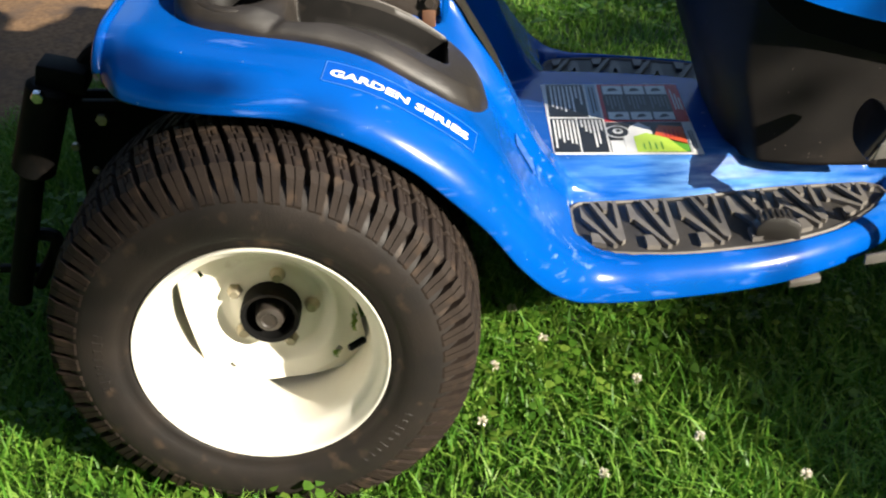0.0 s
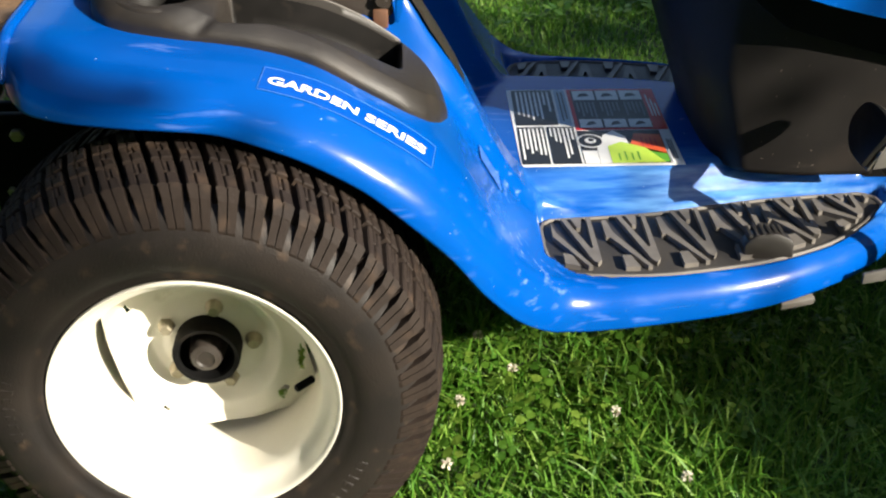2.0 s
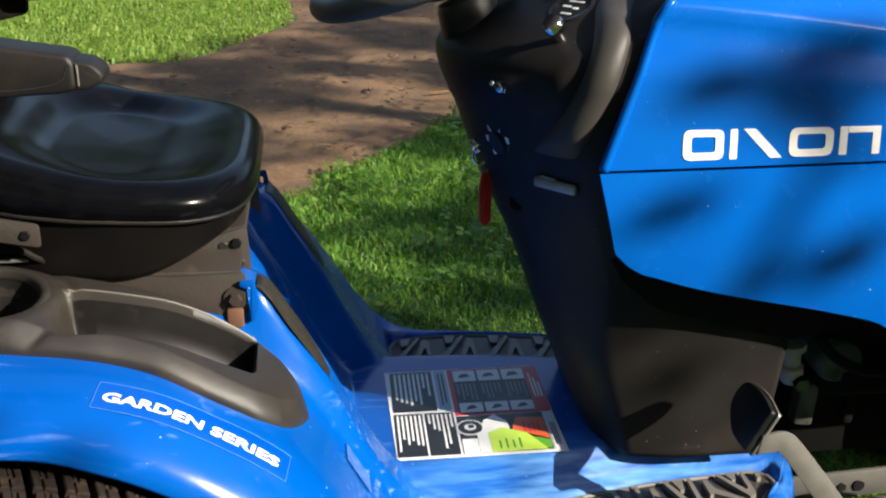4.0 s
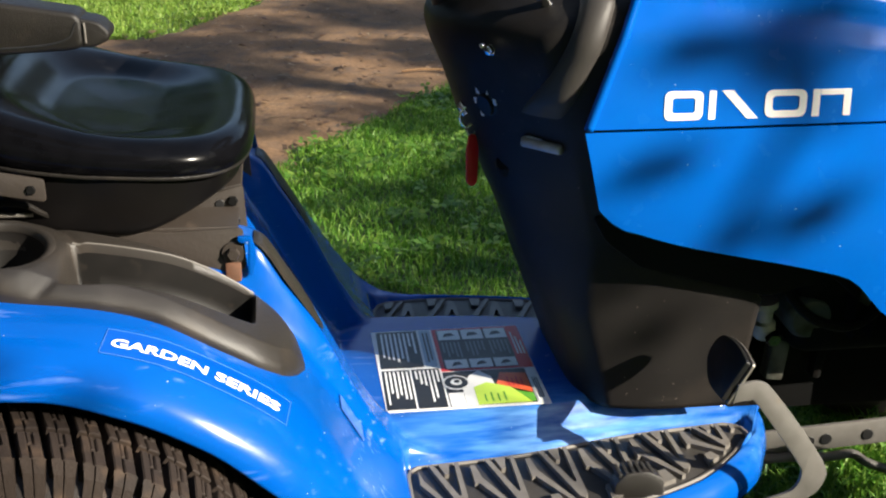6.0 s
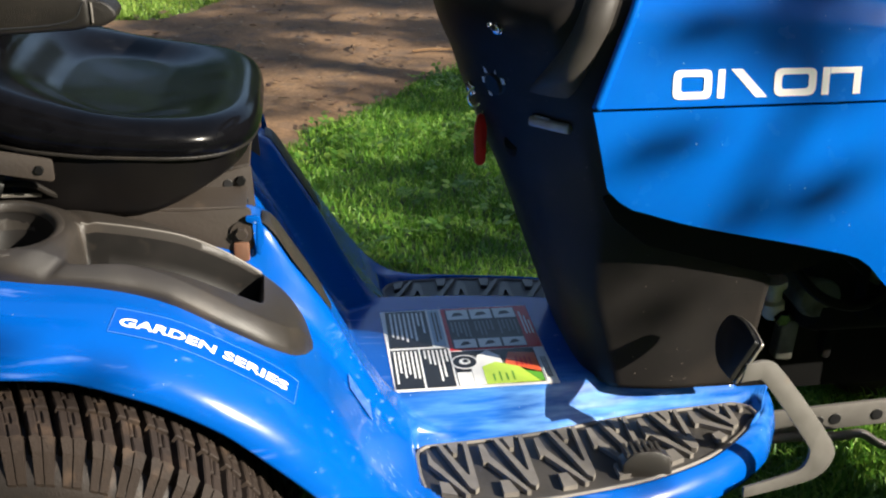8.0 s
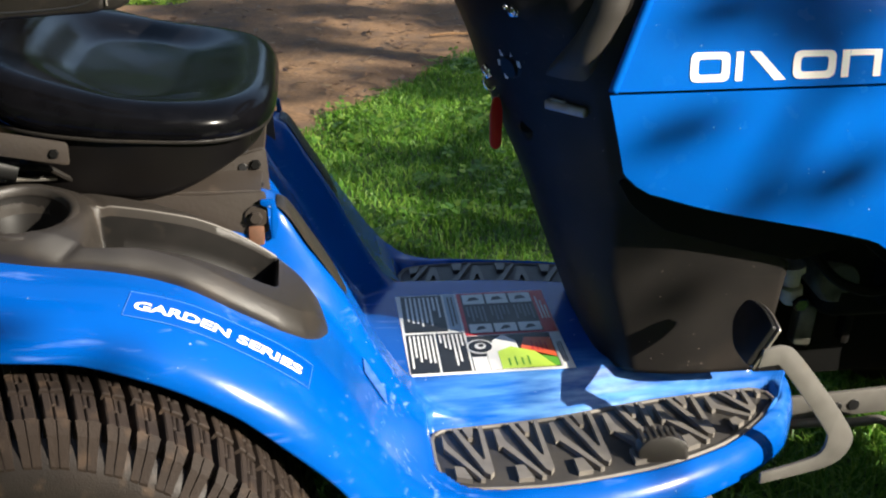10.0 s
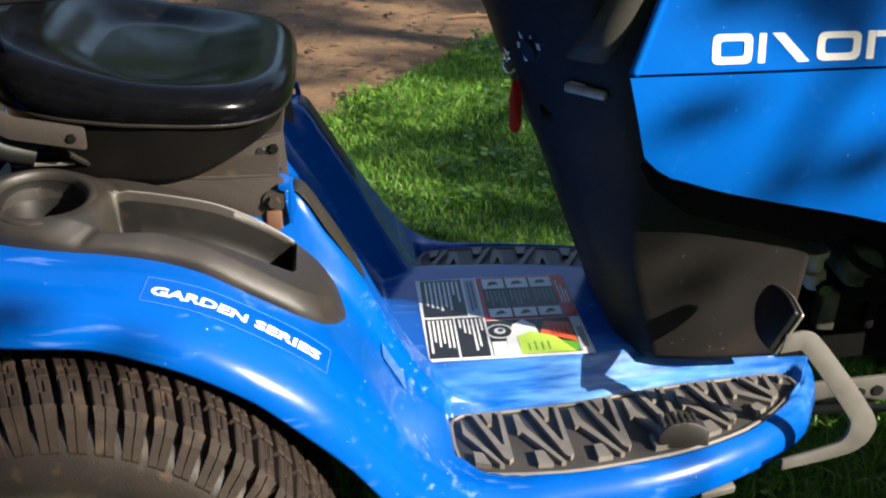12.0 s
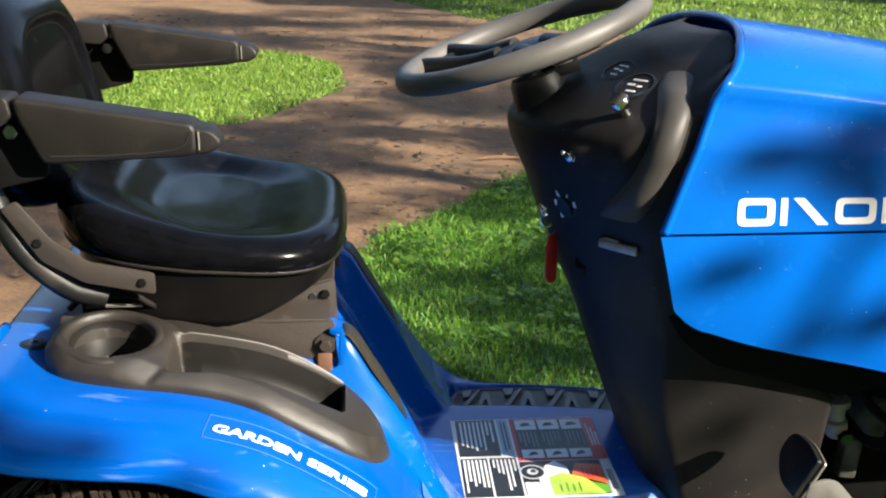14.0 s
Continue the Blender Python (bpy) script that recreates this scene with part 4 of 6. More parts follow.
def tower_side(z, x):
    """Where round the near side of the tower its skin reaches a length x."""
    lo, hi = 0.0, 1.0
    for _ in range(22):
        mid = (lo + hi) / 2
        if tower_place(z, -mid)[0] < x:
            lo = mid
        else:
            hi = mid
    return -lo


def bezel(u, v):
    """Raised band, greyer than the tower, that runs up its edge beside the hood."""
    z = 0.785 + 0.198 * u
    wide = 0.050 - 0.014 * u
    a = tower_side(z, hood_back(z) - 0.014 - wide * (1 - v))
    p, e = Vector(tower_place(z, a)), 0.004
    n = (Vector(tower_place(z + e, a)) - p).cross(Vector(tower_place(z, a + e)) - p).normalized()
    n = n if n.y < 0 else -n
    return tuple(p + n * (0.001 + 0.016 * math.sin(math.pi * v) ** 0.45 * min(1.0, 5 * (1 - u), 0.3 + 5 * u)))


for side in (1, -1):
    bm = sheet(bezel, 40, 14)
    if side < 0:
        for v in bm.verts:
            v.co.y = 2 * YC - v.co.y
    bmesh.ops.recalc_face_normals(bm, faces=bm.faces)
    part("dash_bezel", bm, BEZEL, tower, "pale grey band along the dash edge", smooth=180)


def on_dash(z, a):
    """Place and outward normal on the tower's skin."""
    p = Vector(tower_place(z, a))
    e = 0.004
    n = (Vector(tower_place(z + e, a)) - p).cross(Vector(tower_place(z, a + e)) - p).normalized()
    if n.x > 0:
        n = -n
    m = Matrix.Translation(p) @ n.to_track_quat("Z", "Y").to_matrix().to_4x4()
    return m


def bars(m, rows, mat, parent, name="marking", lift=0.0016):
    """Small raised print marks: x, y, width, height on the surface."""
    for x, y, w, h in rows:
        part(name, block(w, h, 0.0006, 0, m @ Matrix.Translation((x, y, lift))), mat, parent, smooth=0)


# toggle switch
m = on_dash(0.867, -0.443)
sw = part("toggle_switch", moved(lathe([(0.011, 0), (0.011, 0.003), (0.0075, 0.004), (0.0075, 0.009), (0.0055, 0.010), (0, 0.010)], 6), m), CHROME, tower, "chrome toggle switch")
part("toggle_lever", moved(rod(0.0032, 0.024, 0.0015, 12), m @ Matrix.Translation((0, 0, 0.008)) @ pose(0, 0, 0, -35, 20, 0)), CHROME, sw)
# blank rocker recess
m = on_dash(0.862, -0.513)
part("switch_blank", moved(block(0.034, 0.024, 0.006, 0.002), m), BLACK, tower, "black blank switch plate")
# key switch with its printed ring
m = on_dash(0.784, -0.335)
ks = part("ignition_switch", moved(lathe([(0.030, 0), (0.030, 0.002), (0.016, 0.004), (0.015, 0.008), (0, 0.008)], 28), m), BLACK, tower, "black key switch with printed ring")
for k in range(5):
    a = radians(20 + 52 * k)
    part("marking", block(0.0065, 0.009, 0.0006, 0.0, m @ Matrix.Translation((0.022 * math.cos(a), 0.022 * math.sin(a), 0.0036))), INK_WHITE, ks, smooth=0)
# hour meter and ammeter
DIAL = material("glossy_dial_face", (0.02, 0.025, 0.035), 0.08, coat=1.0, color2=(0.03, 0.04, 0.06), size2=60)
for z, a, r in ((0.967, -0.278, 0.022), (0.954, -0.43, 0.026)):
    m = on_dash(z, a)
    g = part("gauge", moved(lathe([(r + 0.004, 0), (r + 0.004, 0.004), (r, 0.0055), (r, 0.003), (0, 0.003)], 32), m), BLACK, tower, "small round dash gauge")
    part("dial", moved(lathe([(r * 0.9, 0.0036), (0, 0.0036)], 28), m), DIAL, g)
    bars(m, [(-r * 0.3, 0.002, r * 0.5, r * 0.14), (r * 0.25, 0.0, r * 0.3, r * 0.14), (0, r * 0.5, r * 0.9, r * 0.1), (0, -r * 0.45, r * 0.6, r * 0.1)], INK_WHITE, g, lift=0.0042)
# chrome choke knob
m = on_dash(0.924, -0.513)
kn = part("choke_knob", moved(lathe([(0.016, 0), (0.016, 0.002), (0.007, 0.004), (0.006, 0.018), (0.0125, 0.020), (0.0135, 0.030), (0.011, 0.034), (0, 0.034)], 20), m), CHROME, tower, "chrome choke knob")
bars(m, [(-0.024, 0.008, 0.008, 0.006), (-0.024, -0.004, 0.008, 0.006), (-0.014, 0.018, 0.007, 0.006)], INK_WHITE, kn)
# throttle slot and lever
m = on_dash(0.949, -0.555)
th = part("throttle_slot", moved(block(0.014, 0.062, 0.003, 0.0012), m @ pose(0, 0, 0, 0, 0, -12)), INK_BLACK, tower, "black throttle slot")
part("throttle_lever", moved(block(0.005, 0.014, 0.010, 0.002), m @ Matrix.Translation((0, 0.010, 0.005))), BLACK, th)
bars(m, [(0.017, 0.022, 0.010, 0.004), (0.018, 0.028, 0.006, 0.004), (0.016, 0.014, 0.007, 0.004), (0.017, -0.010, 0.008, 0.004), (0.019, -0.017, 0.006, 0.005)], INK_WHITE, th)
# cruise lever
m = Matrix.Translation((0.628, 0.282, 0.742)) @ pose(0, 0, 0, 0, 3, -42)
lv = part("cruise_lever", moved(block(0.062, 0.014, 0.014, 0.004, Matrix.Identity(4), 3), m), STEEL, tower, "worn chrome cruise lever")
part("lever_mark", block(0.022, 0.008, 0.001, 0.0, m @ Matrix.Translation((-0.012, -0.001, 0.0078))), INK_WHITE, lv, smooth=0)
part("lever_boot", moved(lathe([(0.022, 0), (0.020, 0.008), (0.012, 0.022), (0, 0.022)], 16), along((0.604, 0.372, 0.692), (0.592, 0.355, 0.700))), FRAME, lv)

# key with its red tag hangs from the switch
m = on_dash(0.770, -0.150)
p = m.translation + (m.to_3x3() @ Vector((0, 0, 1))) * 0.008
key = empty("key_with_tag", Matrix.Translation(p))
tagged(key, "metal key with a red plastic tag hanging from it", "key")
q = Vector((0.5515, p.y - 0.012, 0.745))
part("key_blade", block(0.004, 0.010, 0.020, 0.0012, along(p, q) @ Matrix.Translation((0, 0, 0.008))), CHROME, key)
part("key_bow", moved(tube([(0.010 * math.cos(a), 0.0, 0.014 * math.sin(a)) for a in np.linspace(0, 2 * math.pi, 25)[:-1]], 0.0022, 8, closed=True), Matrix.Translation(p.lerp(q, 0.75))), CHROME, key)
part("ring", moved(tube([(0.006 * math.cos(a), 0.002 * math.sin(a), 0.008 * math.sin(a)) for a in np.linspace(0, 2 * math.pi, 21)[:-1]], 0.001, 6, closed=True), Matrix.Translation(q + Vector((0.002, 0, -0.012)))), STEEL, key)
tag_out = rounded([(-0.005, 0.0), (0.005, 0.0), (0.0105, -0.022), (0.009, -0.072), (0.0, -0.078), (-0.009, -0.070), (-0.0095, -0.022)], 0.006)
part("tag", slab(tag_out, 0.004, 0.0012, Matrix.Translation(q + Vector((0.003, 0, -0.018))) @ pose(0, 0, 0, 90, 0, 20)), RED, key, "red plastic tag")

# steering column and wheel
AX = Vector((-0.33, 0, 0.94)).normalized()
C = Vector((0.515, YC - 0.012, 0.992))
base = Vector((0.560, YC - 0.012, 0.875))
col = part("steering_column", moved(lathe([(0.060, -0.03), (0.058, 0.02), (0.050, 0.030), (0.045, 0.032), (0.040, 0.075), (0.036, 0.083), (0.020, 0.086), (0.018, 0.12)], 36), along(base, base + AX)), BLACK, tower, "black ribbed steering column boot")
part("column_bracket", block(0.05, 0.03, 0.018, 0.003, Matrix.Translation(C + Vector((0.055, -0.01, -0.028))) @ pose(0, 0, 0, 0, -18, 0)), FRAME, col)
part("bracket_tab", block(0.028, 0.014, 0.005, 0.001, Matrix.Translation(C + Vector((0.052, -0.03, -0.016))) @ pose(0, 0, 0, 0, -18, 0)), STEEL, col)
W = along(C, C + AX)
ringpts = [(0.178 * math.cos(a), 0.178 * math.sin(a), 0.012) for a in np.linspace(0, 2 * math.pi, 73)[:-1]]
sw = part("steering_wheel", moved(tube(ringpts, 0.0165, 16, closed=True), W), material("faded_wheel_rubber", (0.080, 0.074, 0.068), 0.5, bump=0.2, bump_size=900, color2=(0.10, 0.092, 0.084), size2=18), tractor, "grey-black moulded steering wheel", smooth=180)
part("wheel_hub", moved(lathe([(0.045, -0.03), (0.052, -0.012), (0.050, 0.0), (0.040, 0.006), (0, 0.008)], 32), W), BLACK, sw)
for to in ((-0.75, 0.65, 0.0), (0.35, -0.93, 0.0)):
    d = W.to_3x3().inverted() @ Vector(to)
    d = Vector((d.x, d.y, 0)).normalized()
    s = Vector((-d.y, d.x, 0))
    for e in (-1, 1):
        part("spoke", moved(tube([d * 0.03 + s * 0.022 * e, d * 0.09 + s * 0.026 * e + Vector((0, 0, -0.002)), d * 0.168 + s * 0.036 * e + Vector((0, 0, 0.010))], 0.0145, 10), W), BLACK, sw)
    part("spoke_web", moved(tube([d * 0.15 + s * 0.034, d * 0.152, d * 0.15 - s * 0.034], 0.013, 8), W), BLACK, sw)


# seat, its pan and arms
SX, SY = 0.058, 0.462


def cushion(u, v):
    """u round the plan, v from the lower rim over the side to the middle."""
    a = 2 * math.pi * u
    ca, sa = math.cos(a), math.sin(a)
    n = 3.8
    k = (abs(ca) ** n + abs(sa) ** n) ** (-1 / n)
    rx, ry = k * ca, k * sa
    # one full roll from the welt over the crest, then down into the dish
    if v < 0.5:
        phi = radians(-42 + 132 * v / 0.5)
        s = 1.0 - 0.135 * (1 - math.cos(phi))
        h = 0.0405 * (math.sin(phi) + 0.669)
    else:
        t = (v - 0.5) / 0.5
        s = 0.865 * (1 - t)
        lo = 0.0 + 0.26 * max(0.0, -rx)            # the rolls widen to the rear
        h = 0.0676 - 0.027 * step(t, lo - 0.02, lo + 0.34 + 0.35 * max(0.0, rx) ** 2) - 0.005 * step(t, 0.4, 1.0)
    X, Y = rx * s, ry * s
    x = SX + 0.196 * X
    y = SY + 0.010 + 0.272 * Y * (1 - 0.05 * max(0, X))
    front = max(0.0, X)
    rear = max(0.0, -X)
    rim = 0.742 + 0.030 * rear ** 2 - 0.016 * step(X, -0.3, 1.0)
    z = rim + h * (1 - 0.36 * step(X, -0.8, 0.3)) + 0.008 * rear
    return (x, y, z)


cush = part("seat_cushion", sheet(cushion, 120, 60), VINYL, tractor, "glossy black vinyl seat cushion", smooth=180)
welt = [cushion(k / 72, 0.0) for k in range(72)]
part("welt", tube([(x, y, z) for x, y, z in welt], 0.0032, 8, closed=True), ARM, cush)


def pan(u, v):
    a = 2 * math.pi * u
    ca, sa = math.cos(a), math.sin(a)
    k = (abs(ca) ** 3 + abs(sa) ** 3) ** (-1 / 3)
    s = 0.955 - 0.035 * v - 0.20 * step(v, 0.5, 1.0) ** 2
    X, Y = k * ca * s, k * sa * s
    if v > 0.96:
        X, Y = 0, 0
    deep = 0.086 - 0.052 * step(X, 0.15, 0.95) - 0.02 * step(-X, 0.3, 0.95)
    return (SX + 0.19 * X, SY + 0.258 * Y, 0.744 + 0.03 * max(0, -k * ca) ** 2 - 0.016 * step(k * ca, -0.3, 1.0) - deep * math.sin(min(1, v / 0.9) * math.pi / 2))


PANMAT = material("smooth_black_shell", (0.0035, 0.0032, 0.0034), 0.3, spec=0.12, color2=(0.006, 0.005, 0.0045), size2=14, dirt=(0.006, 0.005, 0.0045), dirt_size=18, dirt_from=0.58)
seat_pan = part("seat_pan", sheet(pan, 72, 24), PANMAT, tractor, "black plastic seat shell", smooth=60)
for side in (1, -1):
    y = SY - side * 0.262
    strap = rounded([(0.012, 0.744), (0.012, 0.716), (-0.075, 0.733), (-0.125, 0.762), (-0.170, 0.83), (-0.150, 0.84), (-0.112, 0.790), (-0.068, 0.760)], 0.006)
    st = part("side_strap", slab(strap, 0.005, 0.001, Matrix.Translation((0, y - 0.004 * side, 0)) @ pose(0, 0, 0, 90)), BROWN, tractor, "weathered steel strap along the seat")
    for x, z in ((-0.004, 0.732), (-0.128, 0.786)):
        part("bolt", hexhead(0.006, 0.006, along((x, y - side * 0.006, z), (x, y - side * 0.1, z))), FRAME, st)
    part("back_support", tube([(-0.055, y + side * 0.02, 0.705), (-0.10, y + side * 0.01, 0.722), (-0.155, y + side * 0.01, 0.775), (-0.19, y + side * 0.012, 0.86)], 0.016, 10), BLACK, tractor, "curved black seat support")


def back_cushion(u, v):
    a = 2 * math.pi * u
    n = 3.2
    ca, sa = math.cos(a), math.sin(a)
    k = (abs(ca) ** n + abs(sa) ** n) ** (-1 / n)
    s = math.cos(v * math.pi / 2) ** 0.45 if v < 1 else 0
    y, z = k * ca * s * 0.235, k * sa * s * 0.15
    d = 0.075 * math.sin(v * math.pi / 2) ** 0.8 - 0.016 * step(1 - s, 0.3, 0.42)
    return (-0.205 + d - 0.25 * z, SY + y, 0.938 + z)


bk = part("backrest", sheet(back_cushion, 72, 36), VINYL, tractor, "glossy black vinyl backrest", smooth=180)
part("back_shell", block(0.05, 0.45, 0.27, 0.024, pose(-0.225, SY, 0.935, 0, -14, 0), 3), BLACK, bk)


def armrest(y, z, tilt, label):
    """Padded arm with a pivot bolt, a moulded side line and a clipped tip."""
    m = pose(-0.135, y, z, 0, tilt, 0)
    prof = rounded([(0.0, 0.042), (0.213, 0.023), (0.217, -0.013), (0.20, -0.018), (0.05, -0.036), (0.036, -0.036), (0.006, 0.018)], [0.012, 0.012, 0.012, 0.02, 0.014, 0.012, 0.014])
    lay = Matrix.Translation((0, 0.029, 0)) @ pose(0, 0, 0, 90)
    a = part("armrest", slab(prof, 0.058, 0.006, m @ lay, 3), ARM, tractor, label)
    cap = rounded([(0.19, 0.021), (0.232, 0.015), (0.243, 0.004), (0.242, -0.004), (0.228, -0.013), (0.19, -0.016)], [0.008, 0.010, 0.008, 0.010, 0.009, 0.008])
    part("tip_cap", slab(cap, 0.051, 0.0035, m @ Matrix.Translation((0, -0.0035, 0)) @ lay, 3), ARM, a, "scuffed rounded tip")
    rear = rounded([(-0.055, 0.040), (-0.004, 0.040), (0.002, 0.018), (-0.012, 0.004), (-0.06, 0.006)], 0.006)
    part("rear_pad", slab(rear, 0.056, 0.003, m @ Matrix.Translation((0, -0.001, 0)) @ lay, 3), ARM, a)
    for s in (-1, 1):
        part("side_line", tube([m @ Vector((0.046, s * 0.0292, -0.026)), m @ Vector((0.12, s * 0.0292, -0.020)), m @ Vector((0.192, s * 0.0292, -0.008)), m @ Vector((0.208, s * 0.0285, 0.014))], 0.0012, 6), INK_BLACK, a)
        part("worn_edge", tube([m @ Vector((0.216, s * 0.0275, 0.014)), m @ Vector((0.2175, s * 0.0285, 0.004)), m @ Vector((0.218, s * 0.0275, -0.008))], 0.0012, 6), PADTOP, a)
    part("pivot_bracket", slab(rounded([(-0.05, 0.012), (0.004, 0.012), (0.034, -0.034), (0.034, -0.060), (-0.05, -0.085)], 0.006), 0.020, 0.003, m @ Matrix.Translation((0, -0.008, 0)) @ lay), FRAME, a)
    part("pivot_bolt", hexhead(0.010, 0.010, m @ along((-0.002, -0.010, -0.002), (-0.002, -0.1, -0.002))), CHROME, a)


armrest(0.175, 0.934, 4, "worn black padded armrest with scuffed tip")
armrest(0.755, 0.962, 3, "worn black padded armrest")

# steel seat base between the fenders
plate = rounded([(-0.125, 0.600), (-0.120, 0.676), (0.02, 0.666), (0.15, 0.658), (0.236, 0.661), (0.239, 0.606), (0.183, 0.594), (0.10, 0.598)], 0.008)
for side in (1, -1):
    y = YC - side * 0.238
    b = part("seat_base_plate", slab(plate, 0.005, 0.0012, Matrix.Translation((0, y, 0)) @ pose(0, 0, 0, 90)), BROWN, tractor, "weathered brown steel seat base")
    part("bolt", hexhead(0.0085, 0.009, along((0.223, y - 0.006 * side, 0.628), (0.223, y - side, 0.628))), BROWN, b)
    part("washer", rod(0.015, 0.003, 0.001, 20, along((0.223, y - 0.005 * side, 0.628), (0.223, y - side, 0.628))), BROWN, b, "dirty steel washer")
    part("foot_tab", block(0.020, 0.010, 0.026, 0.003, pose(0.222, y - 0.006 * side, 0.603)), RUST, b, "rusty bracket foot")
    part("slot", block(0.040, 0.002, 0.008, 0.0009, pose(0.165, y - 0.006 * side, 0.612, 0, 10, 0)), INK_BLACK, b)
top = part("seat_base_top", block(0.35, 0.47, 0.006, 0.001, pose(0.055, YC, 0.660, 0, 1, 0)), BROWN, tractor, "weathered steel plate under the seat")
front = part("seat_hinge", block(0.060, 0.30, 0.006, 0.0012, pose(0.205, YC, 0.681, 0, -12, 0)), BROWN, tractor, "perforated steel seat hinge")
for side in (1, -1):
    gus = rounded([(0.150, 0.628), (0.160, 0.668), (0.236, 0.690), (0.241, 0.60), (0.20, 0.604)], 0.006)
    part("hinge_side", slab(gus, 0.004, 0.001, Matrix.Translation((0, YC - side * 0.150, 0)) @ pose(0, 0, 0, 90)), BROWN, front)
    for hx, hz, hr in ((0.205, 0.664, 0.006), (0.226, 0.641, 0.005)):
        part("hole", rod(hr, 0.002, 0.0005, 14, along((hx, YC - side * 0.1535, hz), (hx, YC - side, hz))), INK_BLACK, front)
    part("pin", hexhead(0.007, 0.006, along((0.222, YC - side * 0.153, 0.668), (0.222, YC - side, 0.668))), FRAME, front)
for y in (0.325, 0.36, 0.40):
    part("hole", moved(rod(0.009, 0.002, 0.0005, 16), pose(0.205, y, 0.684, 0, -12, 0)), INK_BLACK, front)
for x in (-0.06, 0.04, 0.14):
    part("seat_spring", block(0.06, 0.26, 0.03, 0.006, pose(x, YC, 0.667)), FRAME, top)
slide = part("seat_slide", block(0.17, 0.05, 0.022, 0.005, pose(-0.008, 0.262, 0.683)), FRAME, tractor, "black seat slide under the seat")
part("slide_handle", tube([(-0.105, 0.228, 0.686), (-0.090, 0.220, 0.700), (-0.060, 0.216, 0.708), (-0.022, 0.216, 0.707), (-0.002, 0.220, 0.694), (0.010, 0.230, 0.684)], 0.0042, 8), FRAME, slide, "black bent slide handle")
part("slide_rail", tube([(-0.085, 0.226, 0.690), (-0.012, 0.226, 0.690)], 0.003, 8), STEEL, slide, "bare steel slide bar")
TAB = rounded([(0.229, 0.652), (0.247, 0.652), (0.252, 0.625), (0.246, 0.598), (0.240, 0.602), (0.242, 0.640), (0.229, 0.645)], 0.003)
for side in (1, -1):
    part("deck_tab", slab(TAB, 0.006, 0.0015, Matrix.Translation((0, YC - side * 0.245, 0)) @ pose(0, 0, 0, 90)), BLUE, tractor, "blue upturned deck tab beside the bolt")


# moulded consoles on the fenders, with a cup holder and a pocket
RIMGREY = material("highlit_grey_plastic", (0.10, 0.09, 0.08), 0.45, color2=(0.07, 0.06, 0.05), size2=40)
CUP = (-0.038, 0.147, 0.054)
pocket_near = smooth_line([0.03, 0.055, 0.11, 0.17, 0.22, 0.26], [0.086, 0.088, 0.097, 0.104, 0.114, 0.128])
pocket_far = smooth_line([0.03, 0.10, 0.167, 0.212, 0.26], [0.176, 0.182, 0.192, 0.199, 0.203])


def console_z(x, y):
    """Height of the console's upper skin."""
    yo, yi = con_out(x), con_in(x)
    d = min(y - yo, yi - y, (x + 0.124) * 0.8, (0.307 - x) * 1.2)
    z = top_z(x) + 0.010 + 0.020 * math.sqrt(max(0.0, min(1, d / 0.020)))
    z += 0.12 * (y - yo - 0.05)
    away = math.hypot(x - CUP[0], y - CUP[1])
    z += 0.007 * (1 - step(away, 0.062, 0.084)) - 0.003 * math.exp(-((away - 0.088) / 0.005) ** 2)
    z -= 0.075 * (1 - step(away, CUP[2] - 0.004, CUP[2]))
    near, far = pocket_near(x), pocket_far(x)
    along_x = step(x, 0.034, 0.044) * (1 - step(x, 0.236, 0.250))
    inside = along_x * step(y, near - 0.001, near + 0.012) * (1 - step(y, far - 0.005, far + 0.001))
    z -= (0.026 + 0.030 * step(y, near, far)) * inside
    return z


def console_skin(u, v):
    x = -0.122 + 0.428 * (0.5 - 0.5 * math.cos(math.pi * u))
    yo, yi = con_out(x), con_in(x)
    if v < 0.06 or v > 0.94:
        edge = v / 0.06 if v < 0.06 else (1 - v) / 0.06
        y = yo if v < 0.06 else yi
        z0 = top_z(x) - 0.006
        return (x, y, z0 + (console_z(x, y) - z0) * edge)
    fn, ff = (min(max((p(x) - yo) / max(1e-4, yi - yo), lo), hi) for p, lo, hi in ((pocket_near, 0.06, 0.45), (pocket_far, 0.55, 0.94)))
    w = (v - 0.06) / 0.88
    y = yo + (yi - yo) * lerp(w, [0.0, 0.25, 0.72, 1.0], [0.0, fn, ff, 1.0])
    return (x, y, console_z(x, y))


